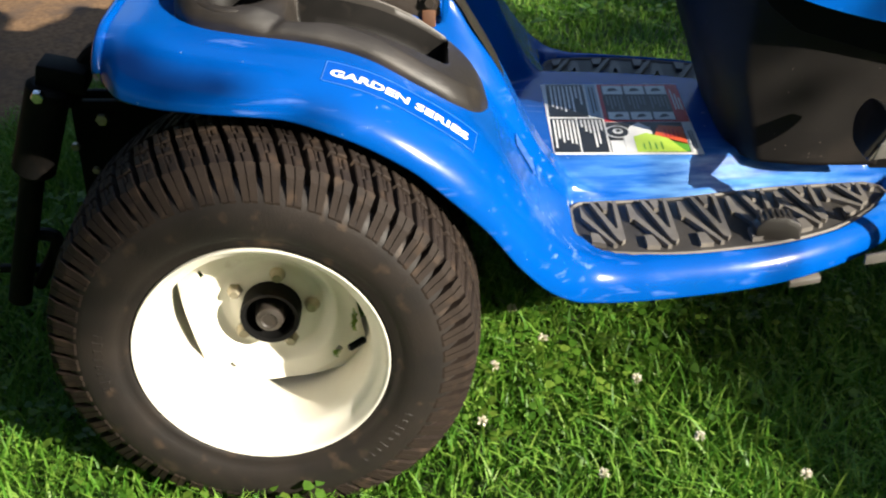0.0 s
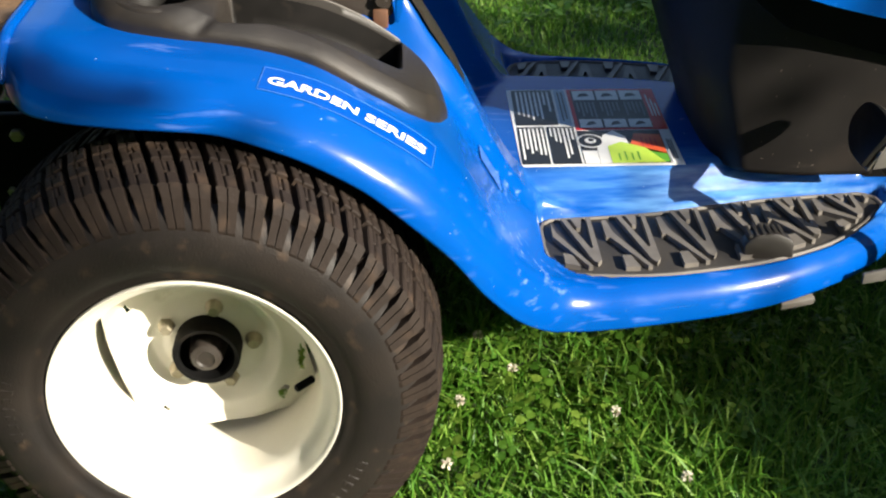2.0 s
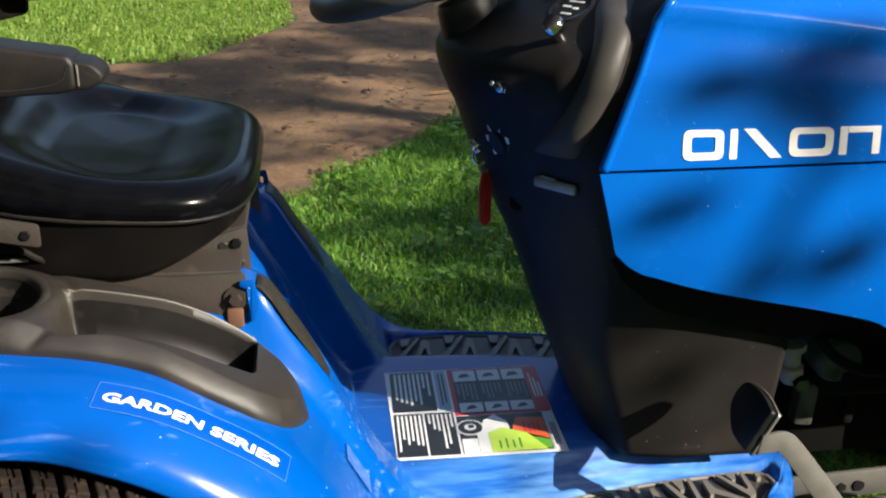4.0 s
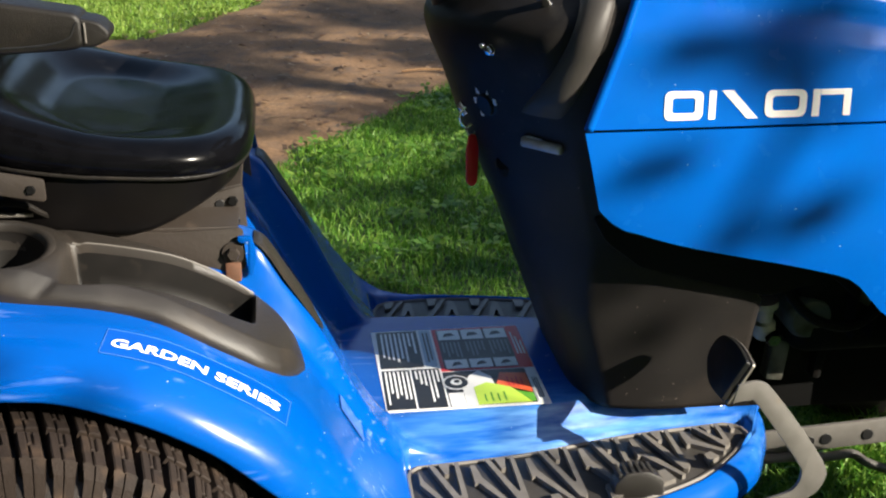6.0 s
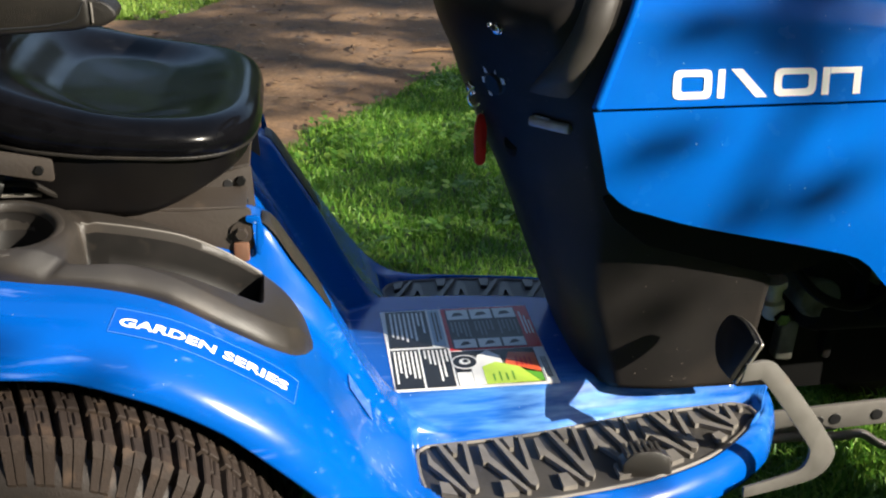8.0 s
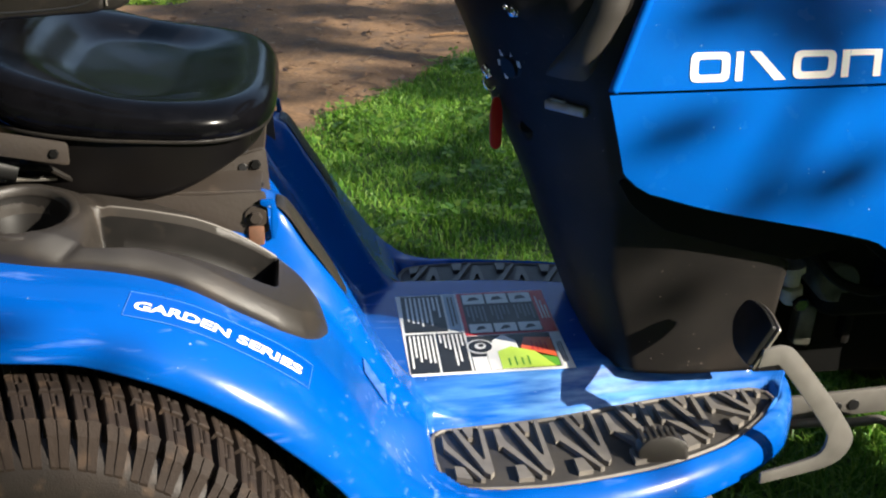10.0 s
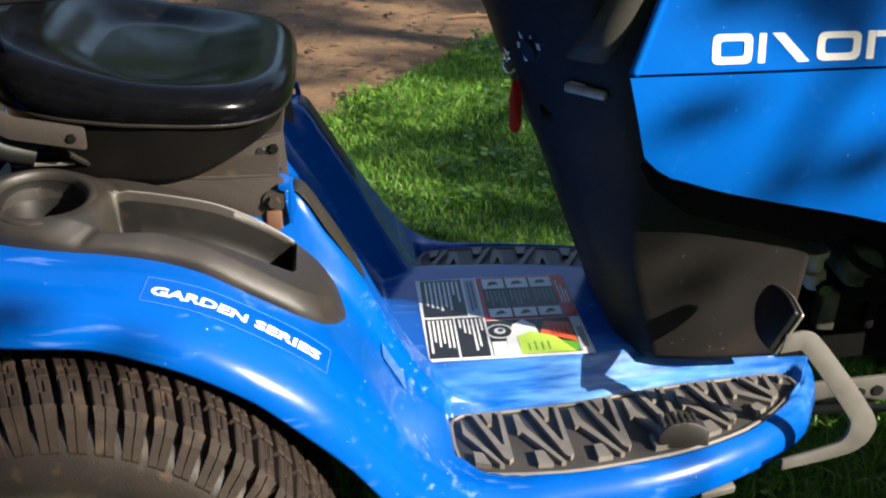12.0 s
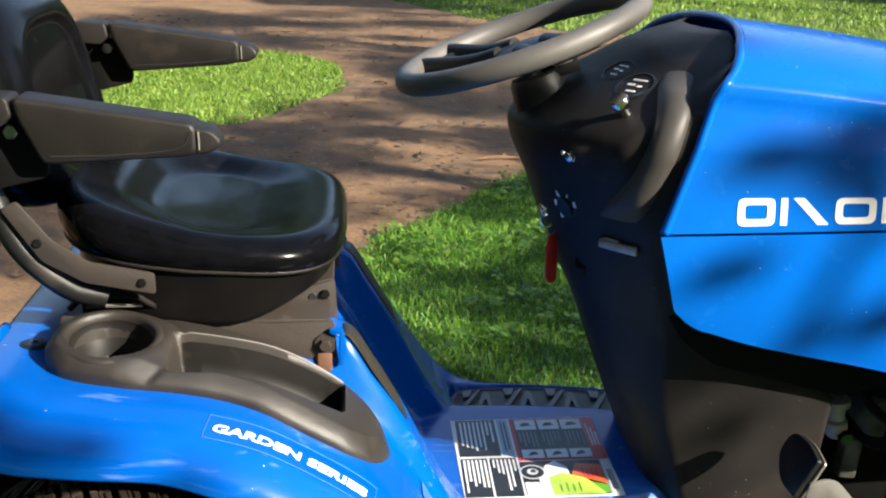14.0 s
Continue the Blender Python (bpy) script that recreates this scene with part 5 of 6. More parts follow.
def console(side):
    bm = sheet(console_skin, 190, 110)
    if side < 0:
        for v in bm.verts:
            v.co.y = 2 * YC - v.co.y
    bmesh.ops.recalc_face_normals(bm, faces=bm.faces)
    c = part("fender_console", bm, GREY, tractor, "dark grey console with cup holder and pocket", smooth=55)
    e = CUP[2] + 0.008
    slope_x = (console_z(CUP[0] + e, CUP[1]) - console_z(CUP[0] - e, CUP[1])) / (2 * e)
    slope_y = (console_z(CUP[0], CUP[1] + e) - console_z(CUP[0], CUP[1] - e)) / (2 * e)
    top = sum(console_z(CUP[0] + e * a, CUP[1] + e * b) for a, b in ((1, 0), (-1, 0), (0, 1), (0, -1))) / 4
    at = Vector((CUP[0], CUP[1] if side > 0 else 2 * YC - CUP[1], top))
    lean = along(at, at + Vector((-slope_x, -slope_y * side, 1)))
    r = CUP[2]
    part("cup_lip", moved(lathe([(r + 0.010, -0.003), (r + 0.009, 0.001), (r + 0.005, 0.003), (r + 0.001, 0.0025), (r - 0.002, 0.0), (r - 0.003, -0.008)], 64), lean), GREY, c, smooth=60)
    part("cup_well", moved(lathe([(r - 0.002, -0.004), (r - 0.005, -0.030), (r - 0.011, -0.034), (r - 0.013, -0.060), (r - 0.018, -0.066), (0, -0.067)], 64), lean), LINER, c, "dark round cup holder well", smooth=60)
    # the pocket's shade is put into a darker colour on its inside faces
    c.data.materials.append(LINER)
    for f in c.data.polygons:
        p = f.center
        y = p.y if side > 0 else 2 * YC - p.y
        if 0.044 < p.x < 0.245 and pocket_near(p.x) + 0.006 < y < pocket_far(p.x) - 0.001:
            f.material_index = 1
    # worn edge of the pocket, its highlight put into the tube's lighter colour
    rim = []
    for x in np.linspace(0.038, 0.246, 27):
        y = pocket_far(x) + 0.003
        rim.append((x, y if side > 0 else 2 * YC - y, console_z(x, y)))
    part("pocket_rim", tube(rim, 0.0016, 8), RIMGREY, c, "worn pocket edge with its highlight painted light grey")
    return c


con = console(1)
console(-1)
cap = part("deck_plug", moved(lathe([(0.017, 0), (0.017, 0.004), (0.013, 0.006), (0.008, 0.006), (0.007, 0.002), (0, 0.002)], 28), pose(-0.143, 0.183, 0.652, 0, 4, 0)), BLACK, tractor, "black rubber plug in the fender")

# grey inset panels on the front wall of the fenders
for side in (1, -1):
    def inset(u, v):
        x = 0.248 + 0.086 * u
        w = 0.013 + 0.019 * math.sin(math.pi * min(1, 0.12 + u * 0.92)) ** 0.6
        y = 0.272 + 0.002 * u + (v - 0.5) * 2 * w
        z = max(top_z(x), inner_z(x)) + 0.002 + 0.006 * (1 - (2 * v - 1) ** 4) * min(1, 8 * u, 8 * (1 - u))
        return (x, y if side > 0 else 2 * YC - y, z)
    bm = sheet(inset, 30, 16)
    bmesh.ops.recalc_face_normals(bm, faces=bm.faces)
    part("inset_panel", bm, GREY, tractor, "dark grey plastic inset", smooth=60)


# rubber foot pads with slanted ribs
def pad_outline():
    """Plan of the near pad, its corners rounded."""
    a = [(x, pad_out(x) + 0.002) for x in np.linspace(0.475, 0.945, 20)]
    b = [(x, pad_in(x) - 0.002) for x in np.linspace(0.935, 0.46, 16)]
    nose = [(0.957, 0.270), (0.961, 0.286), (0.957, 0.304), (0.948, 0.314)]
    heel = [(0.449, 0.244), (0.444, 0.230), (0.443, 0.185), (0.447, 0.140), (0.457, 0.118)]
    return a + nose + b + heel


def foot_pad(side):
    out = pad_outline()
    if side < 0:
        out = [(x, 2 * YC - y) for x, y in out]
    base = part("foot_pad", slab(out, 0.006, 0.0015, Matrix.Translation((0, 0, PADZ - 0.003))), PAD, tractor, "worn grey-black ribbed rubber foot pad", smooth=30)
    rim = [(x, y, PADZ + 0.003) for x, y in out]
    part("pad_edge", tube(rim, 0.0035, 6, closed=True), PADTOP, base)

    def rib(pts, name="rib"):
        pts = [(x, min(max(y, pad_out(x) + 0.010), pad_in(x) - 0.008)) for x, y in pts if 0.452 < x < 0.948]
        if len(pts) < 3:
            return
        area = sum(x1 * y2 - x2 * y1 for (x1, y1), (x2, y2) in zip(pts, pts[1:] + pts[:1]))
        if abs(area) < 5e-5:
            return
        if side < 0:
            pts = [(x, 2 * YC - y) for x, y in pts]
        part(name, slab(pts, 0.0095, 0, Matrix.Translation((0, 0, PADZ + 0.001))), PADTOP, base, smooth=0)

    p = 0.081

    def lug(x0, shape, name="rib"):
        rib([(x0 + dx, (pad_in(min(x0 + dx, 0.94)) - 0.010) * (1 - v) + (pad_out(min(x0 + dx, 0.94)) + 0.012) * v) for dx, v in shape], name)

    for k in range(-1, 6):
        x0 = 0.474 + p * k
        lug(x0, [(0.0, 0.0), (0.007, 0.0), (0.032, 0.62), (0.0355, 0.62), (0.037, 0.0), (0.043, 0.0), (0.043, 0.85), (0.037, 0.91), (0.031, 0.86)])
        lug(x0, [(0.014, 0.0), (0.030, 0.0), (0.026, 0.20), (0.020, 0.20)], "rib_block")
        lug(x0, [(0.058, 0.08), (0.065, 0.08), (0.070, 0.32), (0.110, 0.97), (0.104, 0.97), (0.064, 0.42), (0.058, 0.42)])
        lug(x0, [(0.073, 0.76), (0.085, 0.76), (0.093, 0.98), (0.073, 0.98)], "rib_block")
    return base


foot_pad(1)
foot_pad(-1)

# small foot lever standing through the near pad
fl = part("foot_lever", slab(rounded([(-0.034, 0.0), (0.036, 0.0), (0.034, 0.026), (0.012, 0.036), (-0.018, 0.034), (-0.034, 0.020)], 0.006), 0.030, 0.003, pose(0.748, 0.168, PADZ - 0.002, 78, 0, 0)), GREY, tractor, "grey rubber foot lever on the pad")
for k in range(6):
    part("grip", block(0.005, 0.030, 0.010, 0.001, pose(0.723 + 0.009 * k, 0.163, PADZ + 0.031 + 0.003 * math.sin(k / 5 * math.pi))), PAD, fl)

# speed pedal: flat grey bar bent round the footrest, with a rubber pad
bar = [(0.868, 0.452), (0.898, 0.455), (0.925, 0.432), (1.000, 0.330), (1.006, 0.295), (0.985, 0.270), (0.94, 0.257), (0.884, 0.246)]
bar2 = [(0.884, 0.262), (0.93, 0.274), (0.962, 0.286), (0.972, 0.308), (0.962, 0.332), (0.898, 0.420), (0.884, 0.428), (0.862, 0.426)]
outl = [tuple(v.xy) for v in curve([(x, z, 0) for x, z in bar], 4)] + [tuple(v.xy) for v in curve([(x, z, 0) for x, z in bar2], 4)]
ped = part("pedal_arm", slab(outl, 0.006, 0.001, Matrix.Translation((0, 0.135, 0)) @ pose(0, 0, 0, 90)), GALV, tractor, "flat grey steel pedal arm")
# the pad's plate: y across, up the slope along the second axis, facing the driver
slope = Vector((0.029, 0.0, 0.049)).normalized()
face = Vector((0, 1, 0)).cross(slope)
pm = Matrix((Vector((0, 1, 0)), slope, face)).transposed().to_4x4()
pm.translation = (0.857, 0.130, 0.430)
leaf = rounded([(0.0, -0.006), (0.002, 0.058), (0.050, 0.066), (0.098, 0.058), (0.100, 0.022), (0.055, -0.008)], [0.003, 0.004, 0.03, 0.022, 0.03, 0.04])
part("pedal_plate", slab(leaf, 0.004, 0.001, pm), STEEL, ped, "bare steel pedal plate")
part("pedal_pad", slab(rounded([(x * 0.97 + 0.003, y * 0.96 + 0.001) for x, y in leaf], 0.002), 0.009, 0.003, pm @ Matrix.Translation((0, 0, -0.0095))), BLACK, ped, "black rubber pedal pad")
part("pedal_clip", block(0.010, 0.010, 0.016, 0.002, pose(0.866, 0.140, 0.436, 0, 30, 0)), STEEL, ped)
part("pedal_tab", block(0.050, 0.012, 0.014, 0.002, pose(0.80, 0.14, 0.212, 20, -6, 8)), GALV, tractor, "bent grey steel tab under the footrest")


# printed decals
def deck_at(x, v):
    return Vector(deck((x + 0.205) / 1.205, v))


def deck_point(x, v, lift):
    p = deck_at(x, v)
    a, b = deck_at(x + 0.004, v) - deck_at(x - 0.004, v), deck_at(x, v + 0.01) - deck_at(x, v - 0.01)
    n = a.cross(b).normalized()
    return p + n * (lift if n.z > 0 else -lift)


def fender_text(words):
    """Letters laid along the fender's rounded edge."""
    cu = bpy.data.curves.new("tmp", "FONT")
    cu.body, cu.size, cu.offset, cu.resolution_u = words, 1.0, 0.030, 3
    ob = bpy.data.objects.new("tmp", cu)
    scene.collection.objects.link(ob)
    bpy.context.view_layer.update()
    me = bpy.data.meshes.new_from_object(ob.evaluated_get(bpy.context.evaluated_depsgraph_get()))
    bpy.data.objects.remove(ob)
    bm = bmesh.new()
    bm.from_mesh(me)
    bpy.data.meshes.remove(me)
    bmesh.ops.subdivide_edges(bm, edges=[e for e in bm.edges if e.calc_length() > 0.12], cuts=3)
    bmesh.ops.triangulate(bm, faces=bm.faces)
    x1 = max(v.co.x for v in bm.verts)
    for v in bm.verts:
        s, h = v.co.x / x1, v.co.y
        x = 0.096 + 0.176 * s + 0.004 * h
        v.co = deck_point(x, 0.245 + 0.010 * s + 0.040 * h, 0.0016)
    return bm


decal = part("series_decal", sheet(lambda u, v: deck_point(0.087 + 0.193 * u + 0.006 * v, 0.218 + 0.012 * u + 0.088 * v, 0.0008), 40, 8), LABEL_BLUE, fender, "dark blue decal with white letters", smooth=180)
part("lettering", fender_text("GARDEN SERIES"), INK_WHITE, fender, "white letters GARDEN SERIES", smooth=0)
edge = [deck_point(0.087 + 0.193 * u + 0.006 * v, 0.218 + 0.012 * u + 0.088 * v, 0.001) for u, v in [(k / 30, 0) for k in range(31)] + [(1, k / 6) for k in range(1, 7)] + [(1 - k / 30, 1) for k in range(1, 31)] + [(0, 1 - k / 6) for k in range(1, 6)]]
part("decal_edge", tube(edge, 0.0004, 4, closed=True), material("pale_blue_print", (0.05, 0.17, 0.55), 0.4, color2=(0.08, 0.22, 0.58), size2=40), fender)
part("small_sticker", sheet(lambda u, v: deck_point(0.350 + 0.028 * u, 0.56 + 0.06 * v, 0.0022), 6, 6), material("faded_sticker", (0.01, 0.09, 0.42), 0.3, color2=(0.15, 0.25, 0.55), size2=130, amount=0.6), fender, "faded pale blue sticker")

# instruction label on the floor
LX, LY, LW, LH, LZ = 0.4225, 0.312, 0.243, 0.276, 0.3425


def patch(name, u0, u1, v0, v1, mat, level, parent, pts=None):
    pts = pts or [(u0, v0), (u1, v0), (u1, v1), (u0, v1)]
    bm = bmesh.new()
    vs = [bm.verts.new((LX + LW * u + 0.006 * (v - 0.5), LY + LH * v, LZ + 0.0004 * level)) for u, v in pts]
    f = bm.faces.new(vs)
    f.normal_update()
    if f.normal.z < 0:
        f.normal_flip()
    return part(name, bm, mat, parent, smooth=0)


lab = part("floor_label", block(LW, LH, 0.0010, 0.0004, Matrix.Translation((LX + LW / 2, LY + LH / 2, LZ - 0.0003))), INK_WHITE, tractor, "printed warning and instruction label", smooth=0)
rng = random.Random(5)


def lines(u0, u1, v0, v1, n, mat, lo=0.45):
    """Unreadable lines of print as plain bars running away from the camera side."""
    step_u = (u1 - u0) / n
    for k in range(n):
        cut = rng.uniform(lo, 1.0)
        patch("print_bar", u0 + step_u * (k + 0.22), u0 + step_u * (k + 0.68), v1 - (v1 - v0) * cut, v1, mat, 3, lab)


patch("panel", 0.02, 0.295, 0.50, 0.985, INK_BLACK, 2, lab)
lines(0.04, 0.28, 0.56, 0.96, 8, INK_WHITE)
patch("panel", 0.31, 0.385, 0.50, 0.985, material("grey_blue_print", (0.33, 0.42, 0.50), 0.4, color2=(0.28, 0.36, 0.44), size2=60), 2, lab)
lines(0.325, 0.375, 0.55, 0.95, 2, INK_BLACK, 0.8)
patch("panel", 0.02, 0.195, 0.02, 0.475, INK_BLACK, 2, lab)
lines(0.03, 0.19, 0.06, 0.455, 6, INK_WHITE, 0.6)
patch("panel", 0.21, 0.385, 0.02, 0.475, INK_BLACK, 2, lab)
lines(0.22, 0.38, 0.06, 0.455, 6, INK_WHITE, 0.25)
patch("panel", 0.40, 0.995, 0.43, 0.99, INK_RED, 2, lab)
patch("panel", 0.425, 0.905, 0.45, 0.97, INK_BLACK, 3, lab)
for u in (0.435, 0.595, 0.755):
    patch("pictogram_cell", u, u + 0.145, 0.83, 0.965, INK_WHITE, 4, lab)
    patch("pictogram", u + 0.03, u + 0.11, 0.87, 0.90, INK_BLACK, 5, lab, [(u + 0.03, 0.87), (u + 0.115, 0.885), (u + 0.09, 0.925), (u + 0.05, 0.92)])
    patch("pictogram_cell", u, u + 0.145, 0.455, 0.565, INK_WHITE, 4, lab)
    patch("pictogram", u + 0.04, u + 0.10, 0.49, 0.53, INK_BLACK, 5, lab, [(u + 0.035, 0.48), (u + 0.11, 0.50), (u + 0.09, 0.535), (u + 0.06, 0.53)])
    for k in range(5):
        patch("print_bar", u + 0.01 + 0.027 * k, u + 0.022 + 0.027 * k, 0.62 + rng.uniform(-0.03, 0.06), 0.80, material("dim_print", (0.20, 0.21, 0.22), 0.5) if k == 0 and u < 0.5 else bpy.data.materials["dim_print"], 4, lab)
for k in range(3):
    patch("print_bar", 0.925 + 0.022 * k, 0.936 + 0.022 * k, 0.60, 0.90 - 0.06 * k, INK_WHITE, 4, lab)
patch("panel", 0.40, 0.93, 0.02, 0.42, INK_BLACK, 2, lab)
patch("panel", 0.405, 0.498, 0.02, 0.17, INK_WHITE, 3, lab)
patch("panel", 0.50, 0.70, 0.02, 0.33, INK_WHITE, 3, lab, [(0.50, 0.02), (0.72, 0.02), (0.70, 0.34), (0.63, 0.42), (0.56, 0.36), (0.50, 0.20)])
patch("panel", 0.57, 0.86, 0.02, 0.24, INK_GREEN, 4, lab, [(0.57, 0.02), (0.90, 0.02), (0.80, 0.20), (0.66, 0.27), (0.57, 0.22)])
patch("panel", 0.70, 0.92, 0.10, 0.40, INK_ORANGE, 3, lab, [(0.72, 0.25), (0.80, 0.17), (0.925, 0.12), (0.925, 0.36), (0.76, 0.38)])
patch("panel", 0.80, 0.93, 0.02, 0.16, INK_DKGREEN, 3, lab, [(0.80, 0.20), (0.90, 0.03), (0.925, 0.03), (0.925, 0.13)])
for k in range(4):
    patch("print_bar", 0.62 + 0.04 * k, 0.63 + 0.04 * k, 0.05, 0.13 + 0.02 * (k % 2), INK_DKGREEN, 5, lab)
    patch("print_bar", 0.79 + 0.028 * k, 0.80 + 0.028 * k, 0.21, 0.32 - 0.02 * (k % 2), INK_RED, 5, lab)
patch("panel", 0.94, 0.995, 0.02, 0.42, INK_WHITE, 3, lab)
for k in range(3):
    patch("print_bar", 0.95 + 0.013 * k, 0.957 + 0.013 * k, 0.06, 0.30, INK_BLACK, 4, lab)
oval = [(0.47 + 0.085 * math.cos(a), 0.285 + 0.085 * math.sin(a)) for a in np.linspace(0, 2 * math.pi, 29)[:-1]]
patch("oval", 0, 0, 0, 0, INK_WHITE, 4, lab, oval)
patch("oval", 0, 0, 0, 0, INK_BLACK, 5, lab, [(0.47 + (u - 0.47) * 0.86, 0.285 + (v - 0.285) * 0.86) for u, v in oval])
patch("oval", 0, 0, 0, 0, INK_WHITE, 6, lab, [(0.47 + (u - 0.47) * 0.42, 0.285 + (v - 0.285) * 0.42) for u, v in oval])
patch("oval", 0, 0, 0, 0, INK_BLACK, 7, lab, [(0.475 + (u - 0.47) * 0.22, 0.29 + (v - 0.285) * 0.22) for u, v in oval])


# white badge on the hood side, drawn as plain shapes
def hood_skin(x, z, lift=0.0003):
    s = 1 - 0.5 * (z - 0.7825) / (0.955 - 0.7825)
    v = (1 - s) / 2
    lo, hi = 0.0, 1.0
    for _ in range(24):
        mid = (lo + hi) / 2
        if hood_top(mid, v)[0] < x:
            lo = mid
        else:
            hi = mid
    p = hood_top(lo, v)
    return Vector((p[0], p[1] - 0.0004 - lift, p[2]))


def badge_shape(outline, hole=None):
    bm = bmesh.new()
    if hole:
        n = len(outline)
        a = [bm.verts.new(hood_skin(*p)) for p in outline]
        b = [bm.verts.new(hood_skin(*p)) for p in hole]
        for k in range(n):
            bm.faces.new((a[k], a[(k + 1) % n], b[(k + 1) % n], b[k]))
    else:
        bm.faces.new([bm.verts.new(hood_skin(*p)) for p in outline])
    bmesh.ops.recalc_face_normals(bm, faces=bm.faces)
    thicken(bm, 0.0004)
    return bm


def ring_of(x0, x1, z0, z1, r):
    return rounded([(x0, z0), (x1, z0), (x1, z1), (x0, z1)], r, 4)


Z0, Z1 = 0.792, 0.8295
badge = part("badge", badge_shape(ring_of(0.762, 0.812, Z0, Z1, 0.009), ring_of(0.772, 0.802, Z0 + 0.009, Z1 - 0.009, 0.004)), INK_WHITE, hood, "white plain block badge", smooth=0)
part("badge_bar", badge_shape(ring_of(0.820, 0.829, Z0, Z1, 0.001)), INK_WHITE, badge, smooth=0)
part("badge_bar", badge_shape([(0.836, Z1), (0.851, Z1), (0.886, Z0), (0.871, Z0)]), INK_WHITE, badge, smooth=0)
part("badge_bar", badge_shape(ring_of(0.894, 0.950, Z0, Z1, 0.011), ring_of(0.904, 0.940, Z0 + 0.009, Z1 - 0.009, 0.005)), INK_WHITE, badge, smooth=0)
part("badge_bar", badge_shape(ring_of(0.958, 0.968, Z0, Z1, 0.001)), INK_WHITE, badge, smooth=0)
part("badge_bar", badge_shape([(0.9685, Z1 - 0.009), (1.000, Z1 - 0.009), (1.000, Z1), (0.9685, Z1)]), INK_WHITE, badge, smooth=0)
part("badge_bar", badge_shape(ring_of(1.0005, 1.0105, Z0, Z1, 0.001)), INK_WHITE, badge, smooth=0)


# frame, engine side, front axle and rear hitch
part("frame_rail", block(0.62, 0.05, 0.12, 0.006, pose(1.62, YC - 0.10, 0.36)), FRAME, tractor, "black steel frame rail")
part("frame_rail", block(0.62, 0.05, 0.12, 0.006, pose(1.30, YC + 0.14, 0.36)), FRAME, tractor, "black steel frame rail")
# black sheet added to darken the open gap below the hood
part("dark_backing", block(0.44, 0.012, 0.33, 0.004, pose(1.17, 0.475, 0.385)), FRAME, tractor, "black sheet added behind the open engine bay")
part("belly_frame", block(0.9, 0.30, 0.06, 0.01, pose(0.55, YC, 0.262)), FRAME, tractor, "black frame under the floor")
part("transaxle", block(0.34, 0.44, 0.24, 0.04, pose(0.02, YC, 0.30), 3), FRAME, tractor, "black transaxle housing")
part("rear_axle", rod(0.03, 2 * YC - 0.02, 0.003, 20, along((0, 0.01, HUB[1]), (0, 1, HUB[1]))), FRAME, tractor)
eng = part("engine", block(0.34, 0.28, 0.26, 0.03, pose(1.22, YC + 0.02, 0.50), 3), FRAME, tractor, "dark engine under the hood")
CAST = material("dull_cast_alloy", (0.10, 0.11, 0.085), 0.6, color2=(0.05, 0.055, 0.045), size2=30, dirt=(0.03, 0.026, 0.02), dirt_size=25, dirt_from=0.5)
part("oil_filter", moved(lathe([(0, 0), (0.026, 0.0), (0.036, 0.010), (0.037, 0.075), (0.034, 0.082), (0.030, 0.086), (0, 0.086)], 28), along((1.075, 0.44, 0.440), (1.075, 0.30, 0.432))), CAST, eng, "dull grey-green filter canister")
part("breather_pipe", tube([(1.115, 0.40, 0.505), (1.135, 0.36, 0.488), (1.165, 0.35, 0.465), (1.20, 0.36, 0.452)], 0.012, 10), CAST, eng, "pale alloy pipe")
# alloy made paler for the sunlight that the hood keeps off it
fit_body = part("carburettor", moved(lathe([(0, 0), (0.013, 0), (0.017, 0.006), (0.017, 0.026), (0.012, 0.030), (0.014, 0.050), (0.020, 0.054), (0.020, 0.064), (0, 0.066)], 20), along((0.999, 0.352, 0.412), (0.992, 0.346, 0.48))), material("sunlit_alloy", (0.55, 0.50, 0.40), 0.45, color2=(0.35, 0.31, 0.24), size2=60), eng, "bright metal fitting")
part("fitting_nut", hexhead(0.012, 0.012, along((1.004, 0.334, 0.420), (1.004, 0.31, 0.416))), CHROME, eng)
for bx, bz, bw, bh in ((1.045, 0.352, 0.030, 0.07), (1.115, 0.345, 0.016, 0.06),):
    part("casting_boss", block(bw, 0.03, bh, 0.006, pose(bx, 0.40, bz, 0, 6, 0)), CAST if bw > 0.02 else FRAME, eng)
for k in range(6):
    part("cooling_fin", block(0.004, 0.24, 0.18, 0.001, pose(1.13 + 0.03 * k, YC - 0.03, 0.50)), FRAME, eng)
part("hose", tube([(1.0, 0.34, 0.52), (1.05, 0.31, 0.46), (1.13, 0.32, 0.44), (1.2, 0.33, 0.5)], 0.008, 8), FRAME, eng)

# front axle beam with holes
beam = part("front_axle_link", block(0.34, 0.010, 0.046, 0.003, pose(1.19, 0.45, 0.172, 0, -3, 0)), GALV, tractor, "drilled grey steel link bar")
for x, r in ((1.118, 0.006), (1.148, 0.0075), (1.176, 0.010), (1.250, 0.010)):
    part("hole", rod(r, 0.003, 0.0005, 16, along((x, 0.4455, 0.170 + (x - 1.19) * 0.05), (x, 0.4, 0.170 + (x - 1.19) * 0.05))), INK_BLACK, beam)
part("drag_link", tube([(0.96, 0.44, 0.135), (1.10, 0.44, 0.142), (1.18, 0.44, 0.138), (1.225, 0.44, 0.140), (1.26, 0.44, 0.118), (1.36, 0.44, 0.08)], 0.008, 10), GALV, tractor, "bent grey steering rod")

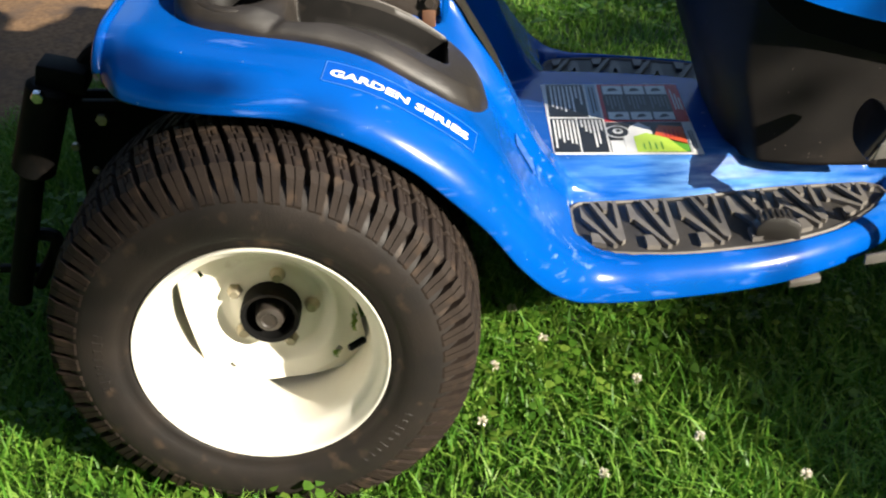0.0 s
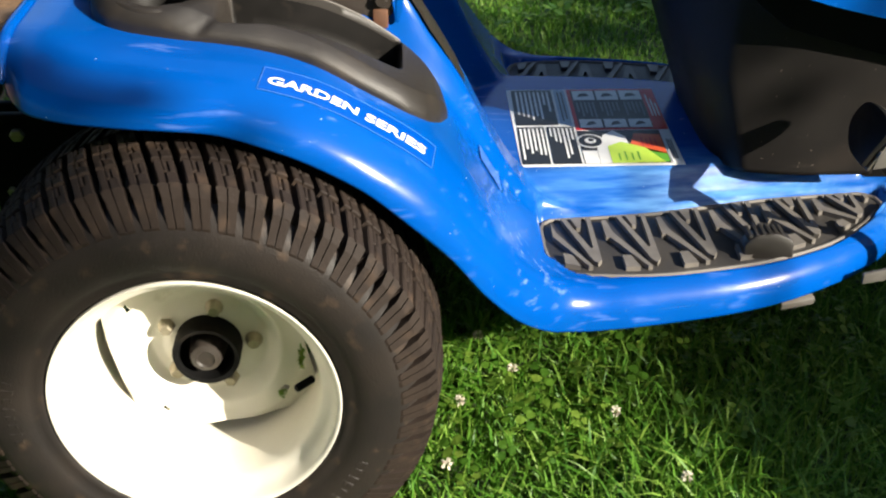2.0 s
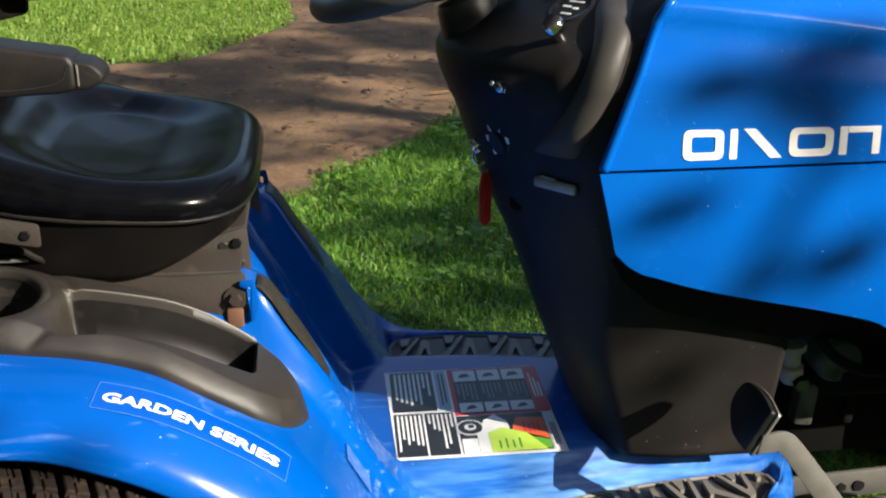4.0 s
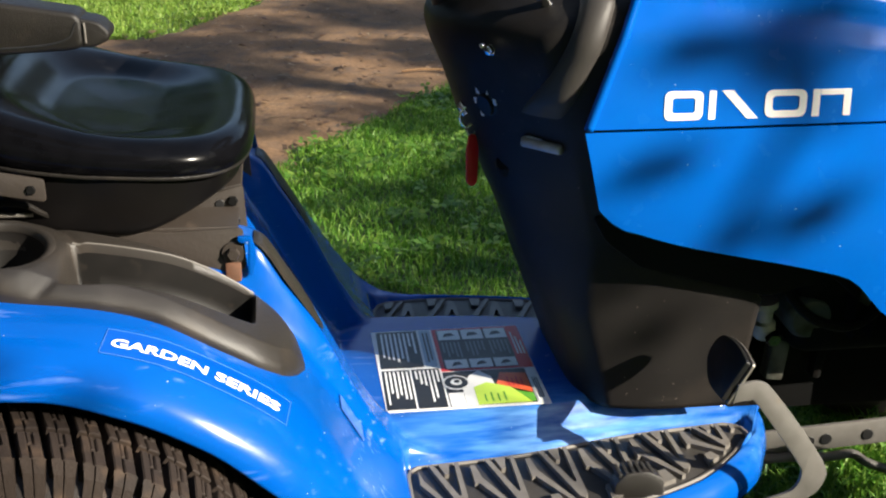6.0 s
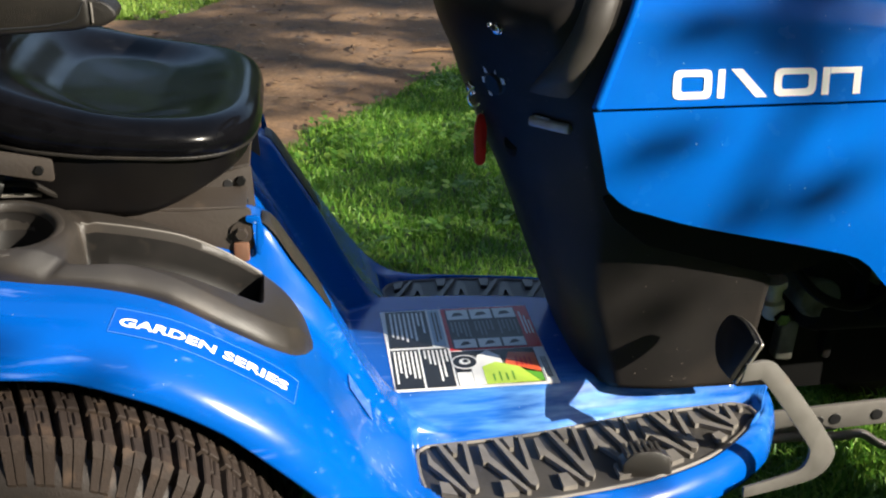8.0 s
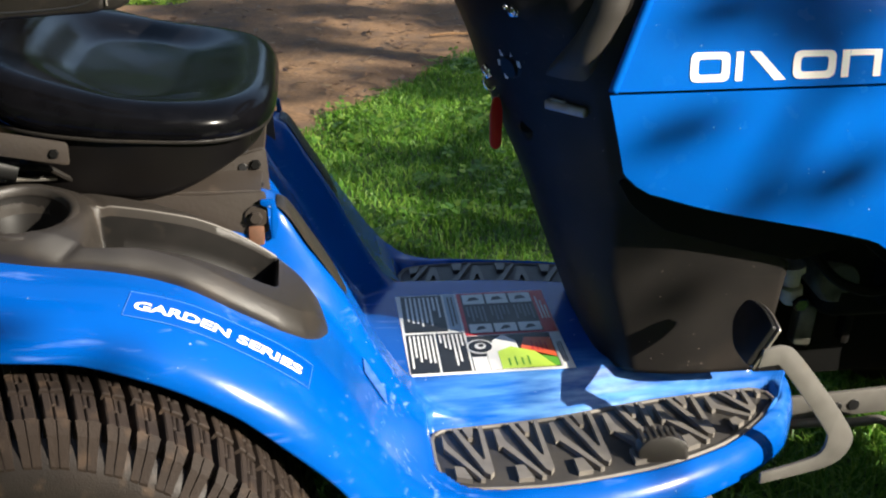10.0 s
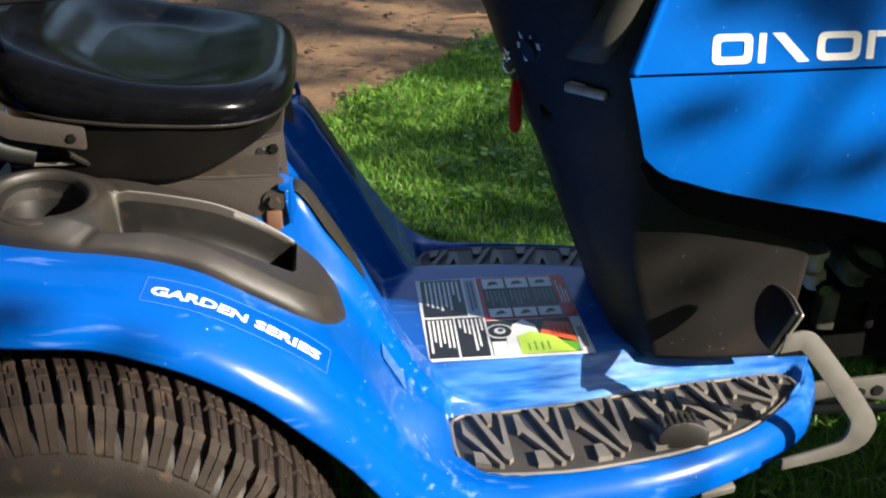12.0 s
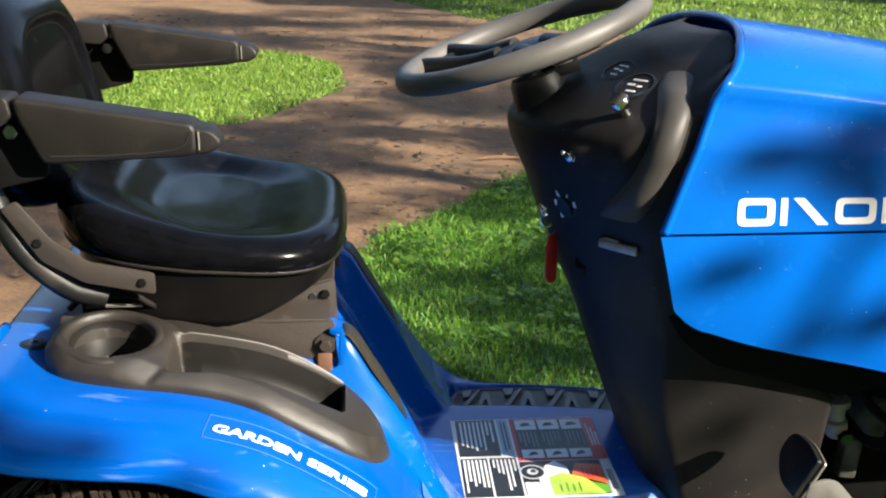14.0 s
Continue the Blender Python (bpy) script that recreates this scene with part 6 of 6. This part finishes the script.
# rear hitch: actuator, uprights and cross bars
hit = part("hitch_actuator", moved(rod(0.032, 0.15, 0.006, 24), along((-0.315, 0.17, 0.53), (-0.365, 0.17, 0.385))), FRAME, tractor, "black hitch lift actuator")
part("actuator_rod", rod(0.018, 0.24, 0.002, 18, along((-0.364, 0.17, 0.39), (-0.43, 0.17, 0.15))), FRAME, hit)
part("pivot_bolt", hexhead(0.010, 0.010, along((-0.322, 0.138, 0.525), (-0.322, 0.0, 0.525))), CHROME, hit, "bright pivot bolt")
part("clevis", block(0.07, 0.05, 0.035, 0.005, pose(-0.295, 0.18, 0.54, 0, 12, 0)), FRAME, hit)
for z, x0, x1 in ((0.485, -0.31, -0.20), (0.20, -0.46, -0.26)):
    part("hitch_bar", block(x1 - x0, 0.012, 0.012, 0.002, pose((x0 + x1) / 2, 0.20, z)), FRAME, tractor, "black steel hitch bar")
part("hitch_upright", tube([(-0.30, 0.20, 0.485), (-0.262, 0.20, 0.56), (-0.21, 0.22, 0.58)], 0.012, 8), FRAME, tractor, "black hitch upright")
part("hitch_foot", tube([(-0.385, 0.19, 0.27), (-0.36, 0.19, 0.265), (-0.362, 0.19, 0.24), (-0.40, 0.19, 0.175)], 0.011, 8), FRAME, tractor, "black hitch foot")
hp = part("hitch_plate", block(0.16, 0.012, 0.26, 0.004, pose(-0.235, 0.24, 0.36)), FRAME, tractor, "black hitch side plate")
for x, z, r in ((-0.268, 0.445, 0.010), (-0.315, 0.40, 0.007), (-0.29, 0.36, 0.006)):
    part("bolt", hexhead(r, 0.007, along((x, 0.232, z), (x, 0, z))), BOLT, hp)


# front wheels
for side in (1, -1):
    y = YC - side * 0.36
    m = Matrix.Translation((1.47, y, 0.195)) @ Matrix.Diagonal((1, side, 1, 1))
    ft = part("front_tyre", moved(moved(lathe([(0.10, 0.075), (0.13, 0.085), (0.165, 0.083), (0.188, 0.07), (0.197, 0.045), (0.198, 0), (0.197, -0.045), (0.188, -0.07), (0.165, -0.083), (0.13, -0.085), (0.10, -0.075)], 64), pose(0, 0, 0, 90)), m), RUBBER, tractor, "black front turf tyre", smooth=180)
    part("front_rim", moved(moved(lathe([(0.106, 0.078), (0.10, 0.075), (0.085, 0.06), (0.08, 0.01), (0.03, 0.0), (0.0, 0.01)], 48), pose(0, 0, 0, 90)), m), WHITE, ft, "cream front rim")
part("front_axle", block(0.06, 0.66, 0.06, 0.01, pose(1.47, YC, 0.20)), FRAME, tractor, "black front axle beam")


# tread blocks of the rear tyres, one mesh for each row
def tread_rows(parent, m, single):
    for y0, y1, length, skew, height, shoulder, shift in ROWS:
        bm = tread_block(y0, y1, length, skew, height, shoulder)
        joined = bmesh.new()
        src = bpy.data.meshes.new("tread_block")
        bm.to_mesh(src)
        bm.free()
        src.materials.append(TREAD)
        for k in range(PITCH):
            turn = m @ pose(0, 0, 0, 0, 360 * k / PITCH + math.degrees(shift / 0.29), 0)
            if single:
                ob = new("tread_block", src)
                ob.parent = parent
                ob.matrix_parent_inverse = tractor.matrix_basis.inverted()
                ob.matrix_basis = turn
            else:
                n = len(joined.verts)
                joined.from_mesh(src)
                joined.verts.ensure_lookup_table()
                bmesh.ops.transform(joined, matrix=turn, verts=joined.verts[n:])
        if not single:
            bmesh.ops.recalc_face_normals(joined, faces=joined.faces)
            part("tread_blocks", joined, TREAD, parent, smooth=0)["kind"] = "stuff"
        else:
            joined.free()


tread_rows(tyre, WM, True)
tread_rows(tyre_far, WMF, False)
